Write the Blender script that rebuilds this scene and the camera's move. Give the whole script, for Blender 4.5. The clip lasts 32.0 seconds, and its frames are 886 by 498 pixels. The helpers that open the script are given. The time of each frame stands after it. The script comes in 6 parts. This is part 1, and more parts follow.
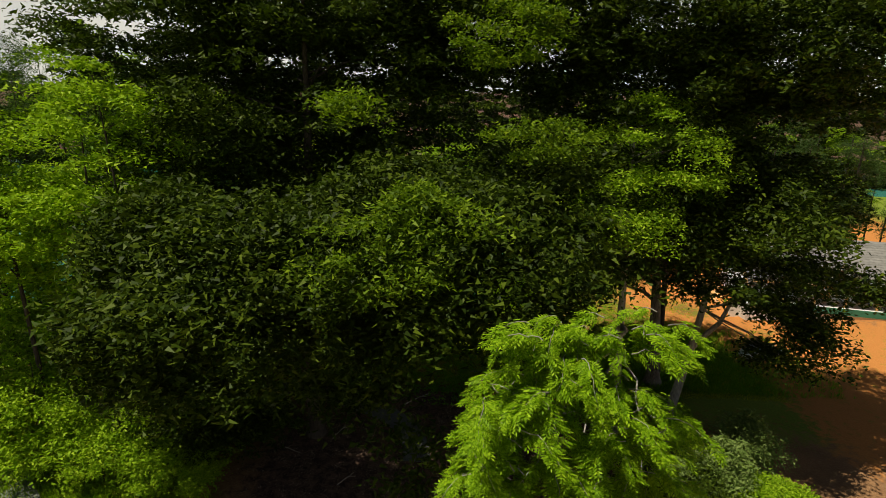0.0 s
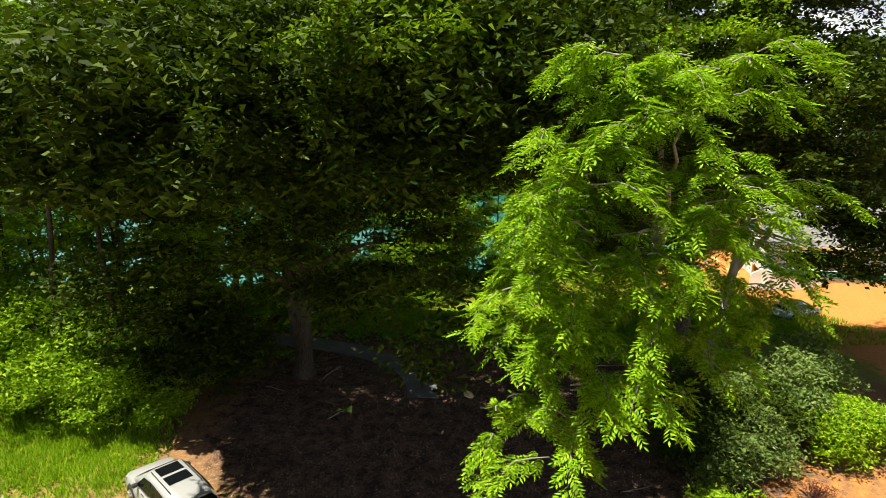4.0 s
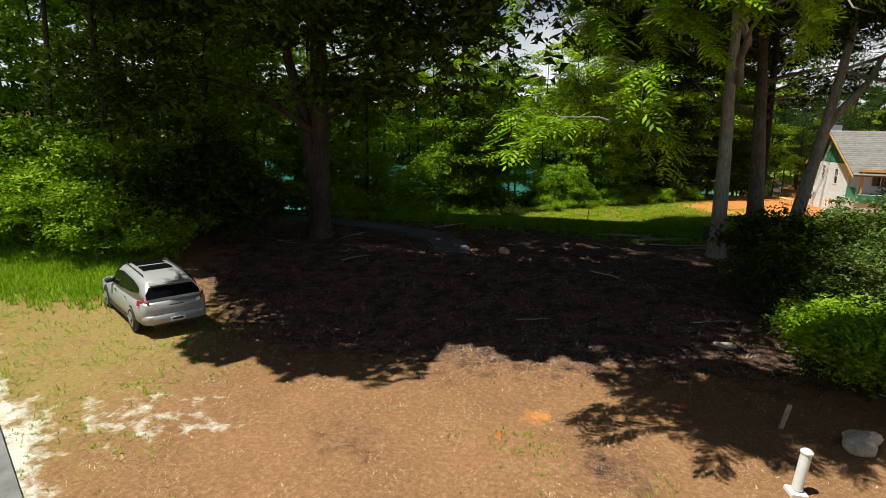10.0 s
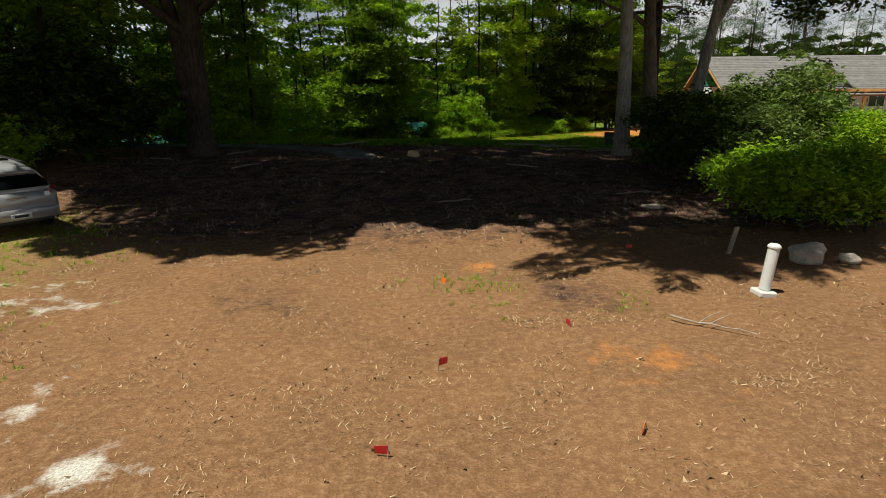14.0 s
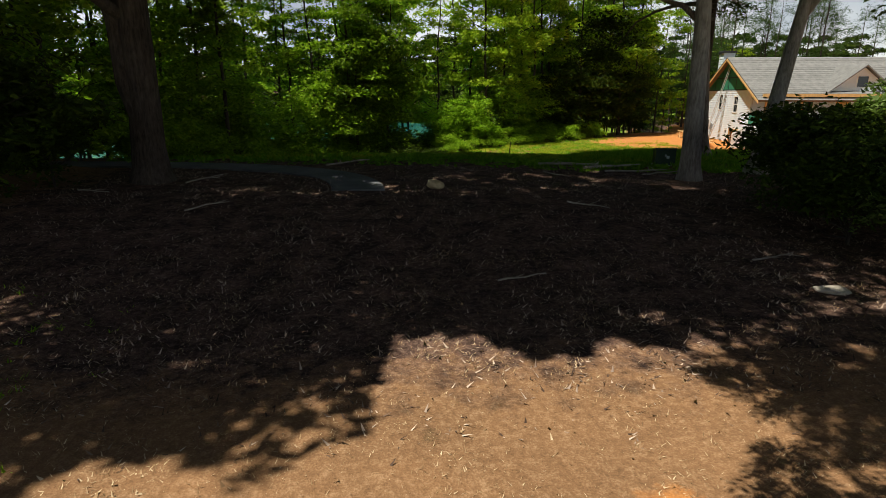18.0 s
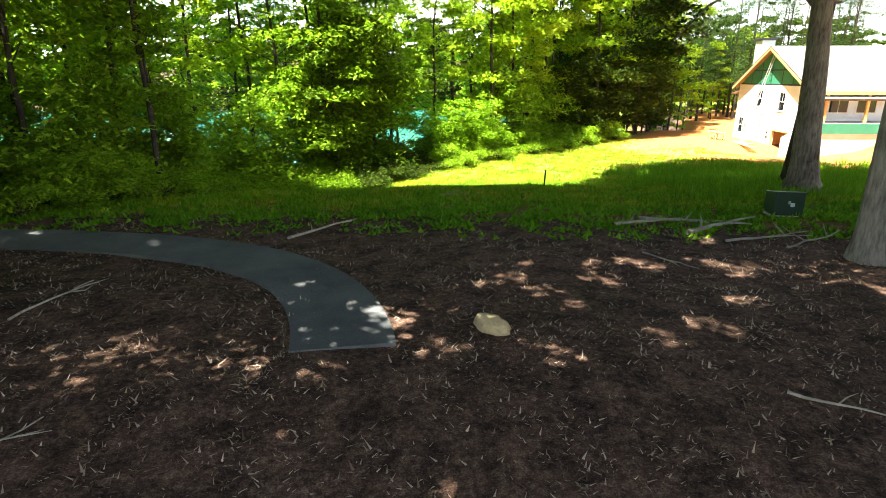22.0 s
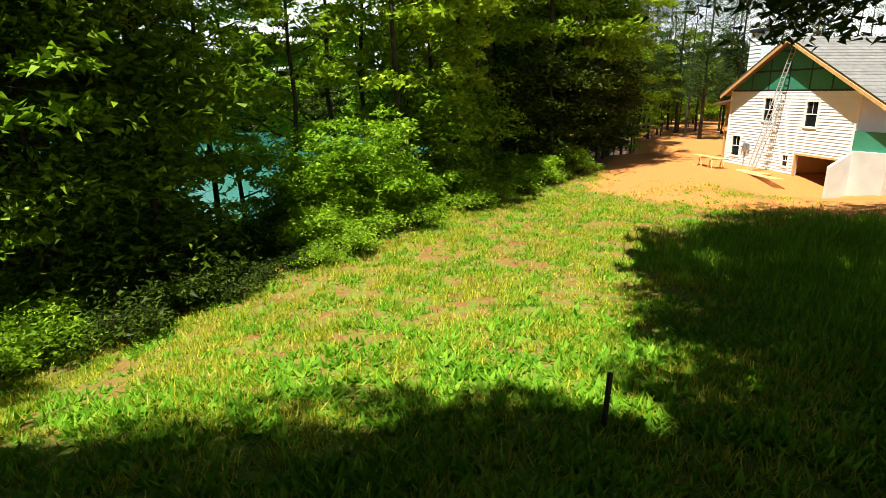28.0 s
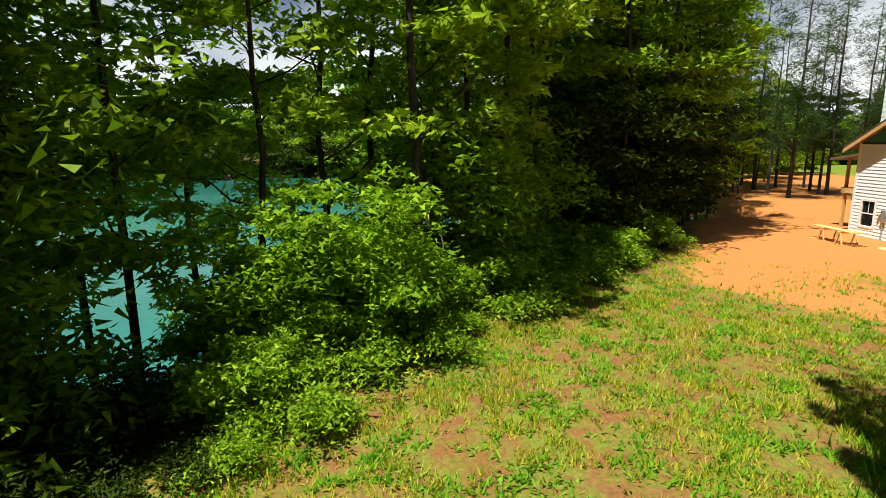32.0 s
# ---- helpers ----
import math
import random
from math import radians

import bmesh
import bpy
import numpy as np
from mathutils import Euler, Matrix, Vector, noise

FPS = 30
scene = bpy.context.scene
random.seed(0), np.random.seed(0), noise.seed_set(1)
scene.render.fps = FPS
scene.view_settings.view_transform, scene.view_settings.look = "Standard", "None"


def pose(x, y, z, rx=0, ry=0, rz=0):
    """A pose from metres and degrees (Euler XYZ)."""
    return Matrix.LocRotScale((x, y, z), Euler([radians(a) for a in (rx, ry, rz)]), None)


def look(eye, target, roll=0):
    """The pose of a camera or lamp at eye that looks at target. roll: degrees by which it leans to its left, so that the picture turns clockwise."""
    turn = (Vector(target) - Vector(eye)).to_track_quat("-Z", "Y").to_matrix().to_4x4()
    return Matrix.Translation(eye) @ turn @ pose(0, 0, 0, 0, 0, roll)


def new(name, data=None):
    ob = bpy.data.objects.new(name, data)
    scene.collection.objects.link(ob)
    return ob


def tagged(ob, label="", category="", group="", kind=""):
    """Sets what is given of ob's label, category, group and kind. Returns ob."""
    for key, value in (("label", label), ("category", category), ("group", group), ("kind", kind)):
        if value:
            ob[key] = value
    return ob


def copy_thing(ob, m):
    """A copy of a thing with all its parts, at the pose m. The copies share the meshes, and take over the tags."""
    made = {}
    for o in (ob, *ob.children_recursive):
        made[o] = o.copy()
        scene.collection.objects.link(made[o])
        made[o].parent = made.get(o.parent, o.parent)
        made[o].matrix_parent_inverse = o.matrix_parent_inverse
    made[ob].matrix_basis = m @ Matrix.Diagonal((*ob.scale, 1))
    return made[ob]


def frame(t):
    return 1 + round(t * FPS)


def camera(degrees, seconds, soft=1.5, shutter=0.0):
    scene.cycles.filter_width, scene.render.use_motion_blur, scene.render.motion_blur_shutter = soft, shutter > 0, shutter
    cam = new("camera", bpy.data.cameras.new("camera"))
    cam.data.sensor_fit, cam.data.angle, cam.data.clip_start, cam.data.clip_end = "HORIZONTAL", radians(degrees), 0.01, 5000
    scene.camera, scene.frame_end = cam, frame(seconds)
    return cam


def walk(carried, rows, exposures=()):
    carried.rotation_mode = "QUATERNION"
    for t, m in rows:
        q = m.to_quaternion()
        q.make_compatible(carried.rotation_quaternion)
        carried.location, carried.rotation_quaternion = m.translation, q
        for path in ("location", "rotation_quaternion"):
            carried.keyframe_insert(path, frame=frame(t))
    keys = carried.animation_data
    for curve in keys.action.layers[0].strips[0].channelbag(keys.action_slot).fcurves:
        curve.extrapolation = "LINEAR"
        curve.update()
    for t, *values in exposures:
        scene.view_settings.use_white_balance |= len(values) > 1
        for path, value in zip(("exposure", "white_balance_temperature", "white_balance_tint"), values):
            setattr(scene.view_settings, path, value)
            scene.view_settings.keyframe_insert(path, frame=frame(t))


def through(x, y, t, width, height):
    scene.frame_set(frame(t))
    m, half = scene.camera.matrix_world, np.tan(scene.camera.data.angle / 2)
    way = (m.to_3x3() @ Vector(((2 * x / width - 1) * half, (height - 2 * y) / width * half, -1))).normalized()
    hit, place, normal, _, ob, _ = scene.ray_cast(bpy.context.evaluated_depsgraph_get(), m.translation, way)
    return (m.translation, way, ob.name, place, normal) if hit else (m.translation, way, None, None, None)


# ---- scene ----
cam = camera(77.0, 32.0, 0.8, 0.0)
PATH = [
    (0, (0.300, -1.200, 26.600), (0.222, 0.720, 26.046), 1.18),
    (0.5, (0.200, -0.800, 25.200), (0.105, 1.147, 24.751), 1.53),
    (1, (0.100, -0.400, 23.700), (-0.006, 1.499, 23.083), 3.12),
    (1.5, (-0.023, 0.051, 22.078), (-0.039, 1.933, 21.399), 2.83),
    (2, (-0.182, 0.422, 20.460), (-0.206, 2.354, 19.945), 2.29),
    (2.5, (-0.409, 0.918, 19.349), (-0.453, 2.866, 18.897), 1.75),
    (3, (-0.732, 1.289, 18.171), (-0.772, 3.242, 17.740), 1.38),
    (3.5, (-1.038, 1.562, 16.867), (-1.069, 3.523, 16.474), 0.79),
    (5.5, (-0.219, 2.067, 15.987), (-0.345, 4.008, 15.519), 2.26),
    (6, (-0.359, 2.392, 14.916), (-0.518, 4.334, 14.463), 1.85),
    (6.5, (-0.435, 2.716, 13.777), (-0.608, 4.661, 13.345), 1.82),
    (7, (-0.428, 3.053, 12.777), (-0.596, 5.000, 12.355), 1.89),
    (7.5, (-0.443, 3.347, 11.788), (-0.599, 5.296, 11.366), 1.76),
    (8, (-0.478, 3.564, 10.817), (-0.620, 5.513, 10.391), 1.72),
    (8.5, (-0.445, 3.804, 9.777), (-0.593, 5.753, 9.350), 1.51),
    (9, (-0.291, 4.020, 8.718), (-0.460, 5.967, 8.292), 1.24),
    (9.5, (-0.210, 4.186, 7.817), (-0.397, 6.132, 7.395), 1.31),
    (10, (-0.231, 4.317, 6.953), (-0.427, 6.265, 6.545), 1.40),
    (10.5, (-0.358, 4.499, 6.288), (-0.556, 6.449, 5.888), 1.21),
    (11, (-0.416, 4.604, 5.818), (-0.618, 6.553, 5.417), 0.73),
    (11.5, (-0.557, 4.727, 5.355), (-0.696, 6.686, 4.974), 0.70),
    (12, (-0.645, 4.848, 4.927), (-0.681, 6.814, 4.560), 0.55),
    (12.5, (-0.692, 4.932, 4.440), (-0.630, 6.887, 4.024), 0.36),
    (13, (-0.726, 5.012, 4.044), (-0.595, 6.937, 3.520), -0.16),
    (13.5, (-0.842, 5.223, 3.743), (-0.668, 7.145, 3.217), -0.23),
    (15.5, (-1.315, 7.908, 3.544), (-1.144, 9.834, 3.032), -0.40),
    (16, (-1.484, 8.766, 3.619), (-1.316, 10.694, 3.117), -0.14),
    (16.5, (-1.677, 9.716, 3.701), (-1.510, 11.645, 3.196), -0.35),
    (17, (-1.816, 10.750, 3.824), (-1.655, 12.677, 3.313), -0.87),
    (17.5, (-1.928, 11.814, 3.950), (-1.740, 13.736, 3.428), -0.73),
    (18, (-2.002, 12.943, 4.109), (-1.776, 14.857, 3.577), 0.13),
    (18.5, (-2.034, 14.062, 4.254), (-1.784, 15.970, 3.708), 0.84),
    (19, (-1.997, 15.322, 4.336), (-1.743, 17.229, 3.787), 0.70),
    (19.5, (-1.999, 16.622, 4.461), (-1.740, 18.528, 3.913), 0.46),
    (20, (-2.058, 18.073, 4.644), (-1.792, 19.980, 4.102), 0.39),
    (20.5, (-2.124, 19.535, 4.851), (-1.857, 21.443, 4.312), 0.20),
    (21, (-2.167, 20.982, 5.007), (-1.899, 22.888, 4.466), 0.10),
    (21.5, (-2.253, 22.364, 5.210), (-1.974, 24.262, 4.647), 0.18),
    (22, (-2.324, 23.752, 5.463), (-2.030, 25.640, 4.872), 0.03),
    (22.5, (-2.362, 25.190, 5.678), (-2.052, 27.069, 5.067), 0.17),
    (23, (-2.290, 26.604, 5.902), (-1.975, 28.476, 5.272), 0.34),
    (23.5, (-2.152, 28.250, 6.049), (-1.819, 30.114, 5.408), 0.58),
    (24, (-1.941, 29.996, 6.223), (-1.597, 31.853, 5.567), 0.73),
    (24.5, (-1.660, 31.923, 6.343), (-1.315, 33.776, 5.674), 0.90),
    (25, (-1.270, 34.079, 6.441), (-0.933, 35.934, 5.772), 0.77),
    (25.5, (-0.862, 36.379, 6.567), (-0.480, 38.233, 5.920), 1.02),
    (26, (-0.521, 38.689, 6.702), (-0.017, 40.518, 6.069), 0.20),
    (26.5, (0.012, 41.015, 6.729), (0.640, 42.802, 6.088), -1.03),
    (28.5, (3.363, 45.593, 4.404), (3.938, 47.442, 3.905), -0.20),
    (29, (3.880, 47.469, 4.557), (4.413, 49.338, 4.086), -0.12),
    (29.5, (4.397, 49.215, 4.730), (4.903, 51.102, 4.304), -0.03),
    (30, (4.842, 50.614, 4.892), (5.343, 52.512, 4.509), 0.10),
    (30.5, (5.233, 51.714, 4.885), (5.735, 53.617, 4.531), 0.10),
    (31, (5.469, 52.534, 4.919), (5.972, 54.438, 4.573), 0.06),
    (31.5, (5.590, 53.141, 4.944), (6.087, 55.042, 4.569), 0.05),
    (32, (5.669, 53.617, 4.905), (6.152, 55.520, 4.522), 0.04),
]
walk(cam, [(t, look(eye, target, roll)) for t, eye, target, roll in PATH],
     exposures=[(0, 0.15, 7600, 4), (1, 0.75, 7600, 4), (2, 1.0, 7400, 3), (4, 1.2, 7300, 2), (6, 1.35, 6900, 2), (8, 1.2, 6700, 2), (10, 0.6, 6700, 4), (12, 0.42, 6700, 4), (13, 0.25, 6800, 4), (16, 0.2, 6800, 4), (18, 0.5, 6700, 4), (20, 1.7, 6700, 2), (22, 2.95, 6800, 0), (24, 3.4, 6800, 0), (26, 2.6, 6800, 0), (28.5, 1.0, 6700, 4), (29.5, 0.7, 6700, 4), (32, 0.85, 6700, 4)])

# ---- light and sky ----
SUN_AZ, SUN_EL = 245.0, 70.0      # compass degrees from +y towards +x, and height
world = bpy.data.worlds.new("sky")
scene.world = world
world.use_nodes = True
wn, wl = world.node_tree.nodes, world.node_tree.links
wn.clear()
sky = wn.new("ShaderNodeTexSky")
sky.sky_type = 'NISHITA'
sky.sun_disc = False
sky.sun_elevation = radians(SUN_EL)
sky.sun_rotation = radians(SUN_AZ)
sky.air_density, sky.dust_density, sky.ozone_density = 0.5, 0.6, 1.0
sky.altitude = 1500
wbg = wn.new("ShaderNodeBackground")
wbg.inputs["Strength"].default_value = 0.05
wout = wn.new("ShaderNodeOutputWorld")
wtc = wn.new("ShaderNodeTexCoord")
wno = wn.new("ShaderNodeTexNoise")
wno.inputs["Scale"].default_value, wno.inputs["Detail"].default_value = 2.6, 6
wl.new(wtc.outputs["Generated"], wno.inputs["Vector"])
wrp = wn.new("ShaderNodeValToRGB")
wrp.color_ramp.elements[0].position, wrp.color_ramp.elements[1].position = 0.30, 0.50
wl.new(wno.outputs[0], wrp.inputs[0])
wmx = wn.new("ShaderNodeMix")
wmx.data_type = "RGBA"
wmx.inputs[7].default_value = (12.0, 12.2, 12.6, 1)     # thin white cloud
wsep = wn.new("ShaderNodeSeparateXYZ")
wl.new(wtc.outputs["Generated"], wsep.inputs[0])
whz = wn.new("ShaderNodeMapRange")
whz.interpolation_type = 'SMOOTHSTEP'
whz.inputs[1].default_value, whz.inputs[2].default_value, whz.inputs[3].default_value, whz.inputs[4].default_value = 0.08, 0.30, 1.0, 0.06
wl.new(wsep.outputs[2], whz.inputs[0])
wcl = wn.new("ShaderNodeMath")
wcl.operation = 'MULTIPLY'
wl.new(wrp.outputs[0], wcl.inputs[0])
wl.new(whz.outputs[0], wcl.inputs[1])
wl.new(wcl.outputs[0], wmx.inputs[0])
wl.new(sky.outputs[0], wmx.inputs[6])
wl.new(wmx.outputs[2], wbg.inputs[0])
wl.new(wbg.outputs[0], wout.inputs[0])
sun_dir = Vector((math.sin(radians(SUN_AZ)) * math.cos(radians(SUN_EL)), math.cos(radians(SUN_AZ)) * math.cos(radians(SUN_EL)), math.sin(radians(SUN_EL))))
sun = new("sun", bpy.data.lights.new("sun", 'SUN'))
sun.data.energy = 5.0
sun.data.angle = radians(0.55)
sun.data.color = (1.0, 0.965, 0.9)
sun.matrix_world = look(sun_dir * 100, (0, 0, 0))


# ---- materials ----
def nodes_of(name):
    m = bpy.data.materials.new(name)
    m.use_nodes = True
    m.node_tree.nodes.clear()
    n = m.node_tree.nodes
    out = n.new("ShaderNodeOutputMaterial")
    return m, n, m.node_tree.links, out


def ramp_node(n, stops):
    r = n.new("ShaderNodeValToRGB")
    el = r.color_ramp.elements
    while len(el) < len(stops):
        el.new(0.5)
    for e, (p, c) in zip(el, stops):
        e.position, e.color = p, (*c, 1)
    return r


def noise_node(n, l, scale, detail=4, vec=None, rough=0.55):
    t = n.new("ShaderNodeTexNoise")
    t.inputs["Scale"].default_value, t.inputs["Detail"].default_value, t.inputs["Roughness"].default_value = scale, detail, rough
    if vec is not None:
        l.new(vec, t.inputs["Vector"])
    return t


def mix_node(n, l, fac, a, b, mode="MIX"):
    m = n.new("ShaderNodeMix")
    m.data_type, m.blend_type = "RGBA", mode
    for sock, v in ((m.inputs[0], fac), (m.inputs[6], a), (m.inputs[7], b)):
        if hasattr(v, "is_output"):
            l.new(v, sock)
        elif isinstance(v, (int, float)):
            sock.default_value = v
        else:
            sock.default_value = (*v, 1)
    return m.outputs[2]


def math_node(n, l, op, a, b=0.0, clamp=False):
    m = n.new("ShaderNodeMath")
    m.operation, m.use_clamp = op, clamp
    for sock, v in zip(m.inputs, (a, b)):
        if hasattr(v, "is_output"):
            l.new(v, sock)
        else:
            sock.default_value = v
    return m.outputs[0]


def surface(name, c1, c2, scale=3.0, rough=0.7, metal=0.0, bump=0.2, fine=40.0, stretch=(1, 1, 1), spec=0.4, rnd=0.0, dist=0.02):
    """Two-tone worn surface in object space: broad variation, fine grain and relief."""
    m, n, l, out = nodes_of(name)
    tc = n.new("ShaderNodeTexCoord")
    mp = n.new("ShaderNodeMapping")
    mp.inputs["Scale"].default_value = stretch
    l.new(tc.outputs["Object"], mp.inputs[0])
    a = noise_node(n, l, scale, 5, mp.outputs[0])
    b = noise_node(n, l, fine, 3, mp.outputs[0])
    f = math_node(n, l, "ADD", math_node(n, l, "MULTIPLY", a.outputs[0], 0.65), math_node(n, l, "MULTIPLY", b.outputs[0], 0.35))
    r = ramp_node(n, [(0.32, c1), (0.68, c2)])
    l.new(f, r.inputs[0])
    col = r.outputs[0]
    if rnd:
        oi = n.new("ShaderNodeObjectInfo")
        hs = n.new("ShaderNodeHueSaturation")
        l.new(math_node(n, l, "ADD", math_node(n, l, "MULTIPLY", oi.outputs["Random"], rnd), 1 - rnd / 2), hs.inputs["Value"])
        l.new(col, hs.inputs["Color"])
        col = hs.outputs[0]
    p = n.new("ShaderNodeBsdfPrincipled")
    l.new(col, p.inputs["Base Color"])
    p.inputs["Roughness"].default_value, p.inputs["Metallic"].default_value = rough, metal
    p.inputs["Specular IOR Level"].default_value = spec
    if bump:
        bp = n.new("ShaderNodeBump")
        bp.inputs["Strength"].default_value, bp.inputs["Distance"].default_value = bump, dist
        l.new(f, bp.inputs["Height"])
        l.new(bp.outputs[0], p.inputs["Normal"])
    l.new(p.outputs[0], out.inputs[0])
    return m


def leafy(name, dark, mid, light, through=0.35, rough=0.5):
    """Leaves: each leaf has its own tone, a little gloss, and lets light through."""
    m, n, l, out = nodes_of(name)
    g = n.new("ShaderNodeNewGeometry")
    tc = n.new("ShaderNodeTexCoord")
    big = noise_node(n, l, 0.35, 2, tc.outputs["Object"])
    f = math_node(n, l, "ADD", math_node(n, l, "MULTIPLY", g.outputs["Random Per Island"], 0.6), math_node(n, l, "MULTIPLY", big.outputs[0], 0.4))
    r = ramp_node(n, [(0.15, dark), (0.5, mid), (0.85, light)])
    l.new(f, r.inputs[0])
    p = n.new("ShaderNodeBsdfPrincipled")
    l.new(r.outputs[0], p.inputs["Base Color"])
    p.inputs["Roughness"].default_value = rough
    p.inputs["Specular IOR Level"].default_value = 0.07
    t = n.new("ShaderNodeBsdfTranslucent")
    l.new(mix_node(n, l, 0.4, r.outputs[0], (0.26, 0.46, 0.012), "MIX"), t.inputs[0])
    mx = n.new("ShaderNodeMixShader")
    mx.inputs[0].default_value = through
    l.new(p.outputs[0], mx.inputs[1])
    l.new(t.outputs[0], mx.inputs[2])
    l.new(mx.outputs[0], out.inputs[0])
    return m


def bark(name, dark, light, sc=2.2):
    m, n, l, out = nodes_of(name)
    tc = n.new("ShaderNodeTexCoord")
    mp = n.new("ShaderNodeMapping")
    mp.inputs["Scale"].default_value = (1, 1, 0.22)
    l.new(tc.outputs["Object"], mp.inputs[0])
    a = noise_node(n, l, sc * 5, 6, mp.outputs[0], 0.65)
    b = noise_node(n, l, sc * 0.35, 3, tc.outputs["Object"])
    f = math_node(n, l, "ADD", math_node(n, l, "MULTIPLY", a.outputs[0], 0.6), math_node(n, l, "MULTIPLY", b.outputs[0], 0.4))
    r = ramp_node(n, [(0.35, dark), (0.62, light)])
    l.new(f, r.inputs[0])
    p = n.new("ShaderNodeBsdfPrincipled")
    l.new(r.outputs[0], p.inputs["Base Color"])
    p.inputs["Roughness"].default_value = 0.9
    p.inputs["Specular IOR Level"].default_value = 0.15
    bp = n.new("ShaderNodeBump")
    bp.inputs["Strength"].default_value, bp.inputs["Distance"].default_value = 0.9, 0.05
    l.new(a.outputs[0], bp.inputs["Height"])
    l.new(bp.outputs[0], p.inputs["Normal"])
    l.new(p.outputs[0], out.inputs[0])
    return m


def plain(name, col, rough=0.4, metal=0.0, spec=0.5, coat=0.0):
    m, n, l, out = nodes_of(name)
    p = n.new("ShaderNodeBsdfPrincipled")
    p.inputs["Base Color"].default_value = (*col, 1)
    p.inputs["Roughness"].default_value, p.inputs["Metallic"].default_value = rough, metal
    p.inputs["Specular IOR Level"].default_value = spec
    p.inputs["Coat Weight"].default_value = coat
    l.new(p.outputs[0], out.inputs[0])
    return m


def ground_material():
    m, n, l, out = nodes_of("ground_soil")
    geo = n.new("ShaderNodeNewGeometry")
    pos = geo.outputs["Position"]
    n1, n2, n3, n4 = (noise_node(n, l, s, d, pos, r) for s, d, r in ((0.35, 4, 0.6), (1.6, 5, 0.65), (9, 4, 0.6), (34, 3, 0.6)))

    def zone(attr, soft=0.5, by=None):
        a = n.new("ShaderNodeAttribute")
        a.attribute_name = attr
        v = math_node(n, l, "ADD", a.outputs["Fac"], math_node(n, l, "MULTIPLY", math_node(n, l, "SUBTRACT", (by or n2).outputs[0], 0.5), 1.5))
        return math_node(n, l, "DIVIDE", math_node(n, l, "SUBTRACT", v, 0.5 - soft / 2), soft, True)

    def tone(src, stops):
        r = ramp_node(n, stops)
        l.new(src, r.inputs[0])
        return r.outputs[0]

    blend = math_node(n, l, "ADD", math_node(n, l, "MULTIPLY", n3.outputs[0], 0.5), math_node(n, l, "MULTIPLY", n4.outputs[0], 0.5))
    dirt = mix_node(n, l, math_node(n, l, "MULTIPLY", n2.outputs[0], 0.6), tone(blend, [(0.3, (0.10, 0.055, 0.028)), (0.5, (0.215, 0.115, 0.056)), (0.72, (0.42, 0.265, 0.15))]), tone(n1.outputs[0], [(0.4, (0.27, 0.135, 0.062)), (0.65, (0.13, 0.066, 0.032))]))
    mulch = mix_node(n, l, tone(n2.outputs[0], [(0.38, (0, 0, 0)), (0.62, (1, 1, 1))]), tone(blend, [(0.3, (0.03, 0.016, 0.012)), (0.5, (0.13, 0.072, 0.052)), (0.72, (0.34, 0.225, 0.165))]), tone(blend, [(0.35, (0.008, 0.005, 0.004)), (0.5, (0.045, 0.026, 0.020)), (0.75, (0.17, 0.115, 0.085))]))
    grass = mix_node(n, l, zone("patchy", 0.4), tone(blend, [(0.3, (0.05, 0.10, 0.010)), (0.7, (0.22, 0.27, 0.035))]), tone(blend, [(0.3, (0.11, 0.048, 0.018)), (0.7, (0.29, 0.14, 0.05))]))
    clay = tone(blend, [(0.25, (0.28, 0.10, 0.028)), (0.55, (0.47, 0.19, 0.055)), (0.8, (0.60, 0.31, 0.13))])
    gravel = tone(n4.outputs[0], [(0.3, (0.30, 0.27, 0.23)), (0.6, (0.66, 0.62, 0.55))])
    yellow = tone(blend, [(0.3, (0.12, 0.10, 0.025)), (0.7, (0.33, 0.23, 0.09))])
    col = dirt
    col = mix_node(n, l, zone("yellow", 0.6), col, yellow)
    col = mix_node(n, l, zone("gravel", 0.25), col, gravel)
    col = mix_node(n, l, zone("mulch", 0.5), col, mulch)
    col = mix_node(n, l, zone("grass", 0.4), col, grass)
    col = mix_node(n, l, zone("clay", 0.35), col, clay)
    p = n.new("ShaderNodeBsdfPrincipled")
    l.new(col, p.inputs["Base Color"])
    p.inputs["Roughness"].default_value = 0.95
    p.inputs["Specular IOR Level"].default_value = 0.12
    bp = n.new("ShaderNodeBump")
    bp.inputs["Strength"].default_value, bp.inputs["Distance"].default_value = 0.7, 0.06
    l.new(blend, bp.inputs["Height"])
    l.new(bp.outputs[0], p.inputs["Normal"])
    l.new(p.outputs[0], out.inputs[0])
    return m


def water_material():
    m, n, l, out = nodes_of("lake_water")
    geo = n.new("ShaderNodeNewGeometry")
    w = noise_node(n, l, 1.4, 3, geo.outputs["Position"])
    b = noise_node(n, l, 0.03, 3, geo.outputs["Position"])
    r = ramp_node(n, [(0.35, (0.022, 0.135, 0.11)), (0.65, (0.042, 0.20, 0.165))])
    l.new(b.outputs[0], r.inputs[0])
    p = n.new("ShaderNodeBsdfPrincipled")
    l.new(r.outputs[0], p.inputs["Base Color"])
    p.inputs["Roughness"].default_value, p.inputs["IOR"].default_value = 0.12, 1.33
    bp = n.new("ShaderNodeBump")
    bp.inputs["Strength"].default_value, bp.inputs["Distance"].default_value = 0.25, 0.08
    l.new(w.outputs[0], bp.inputs["Height"])
    l.new(bp.outputs[0], p.inputs["Normal"])
    l.new(p.outputs[0], out.inputs[0])
    return m


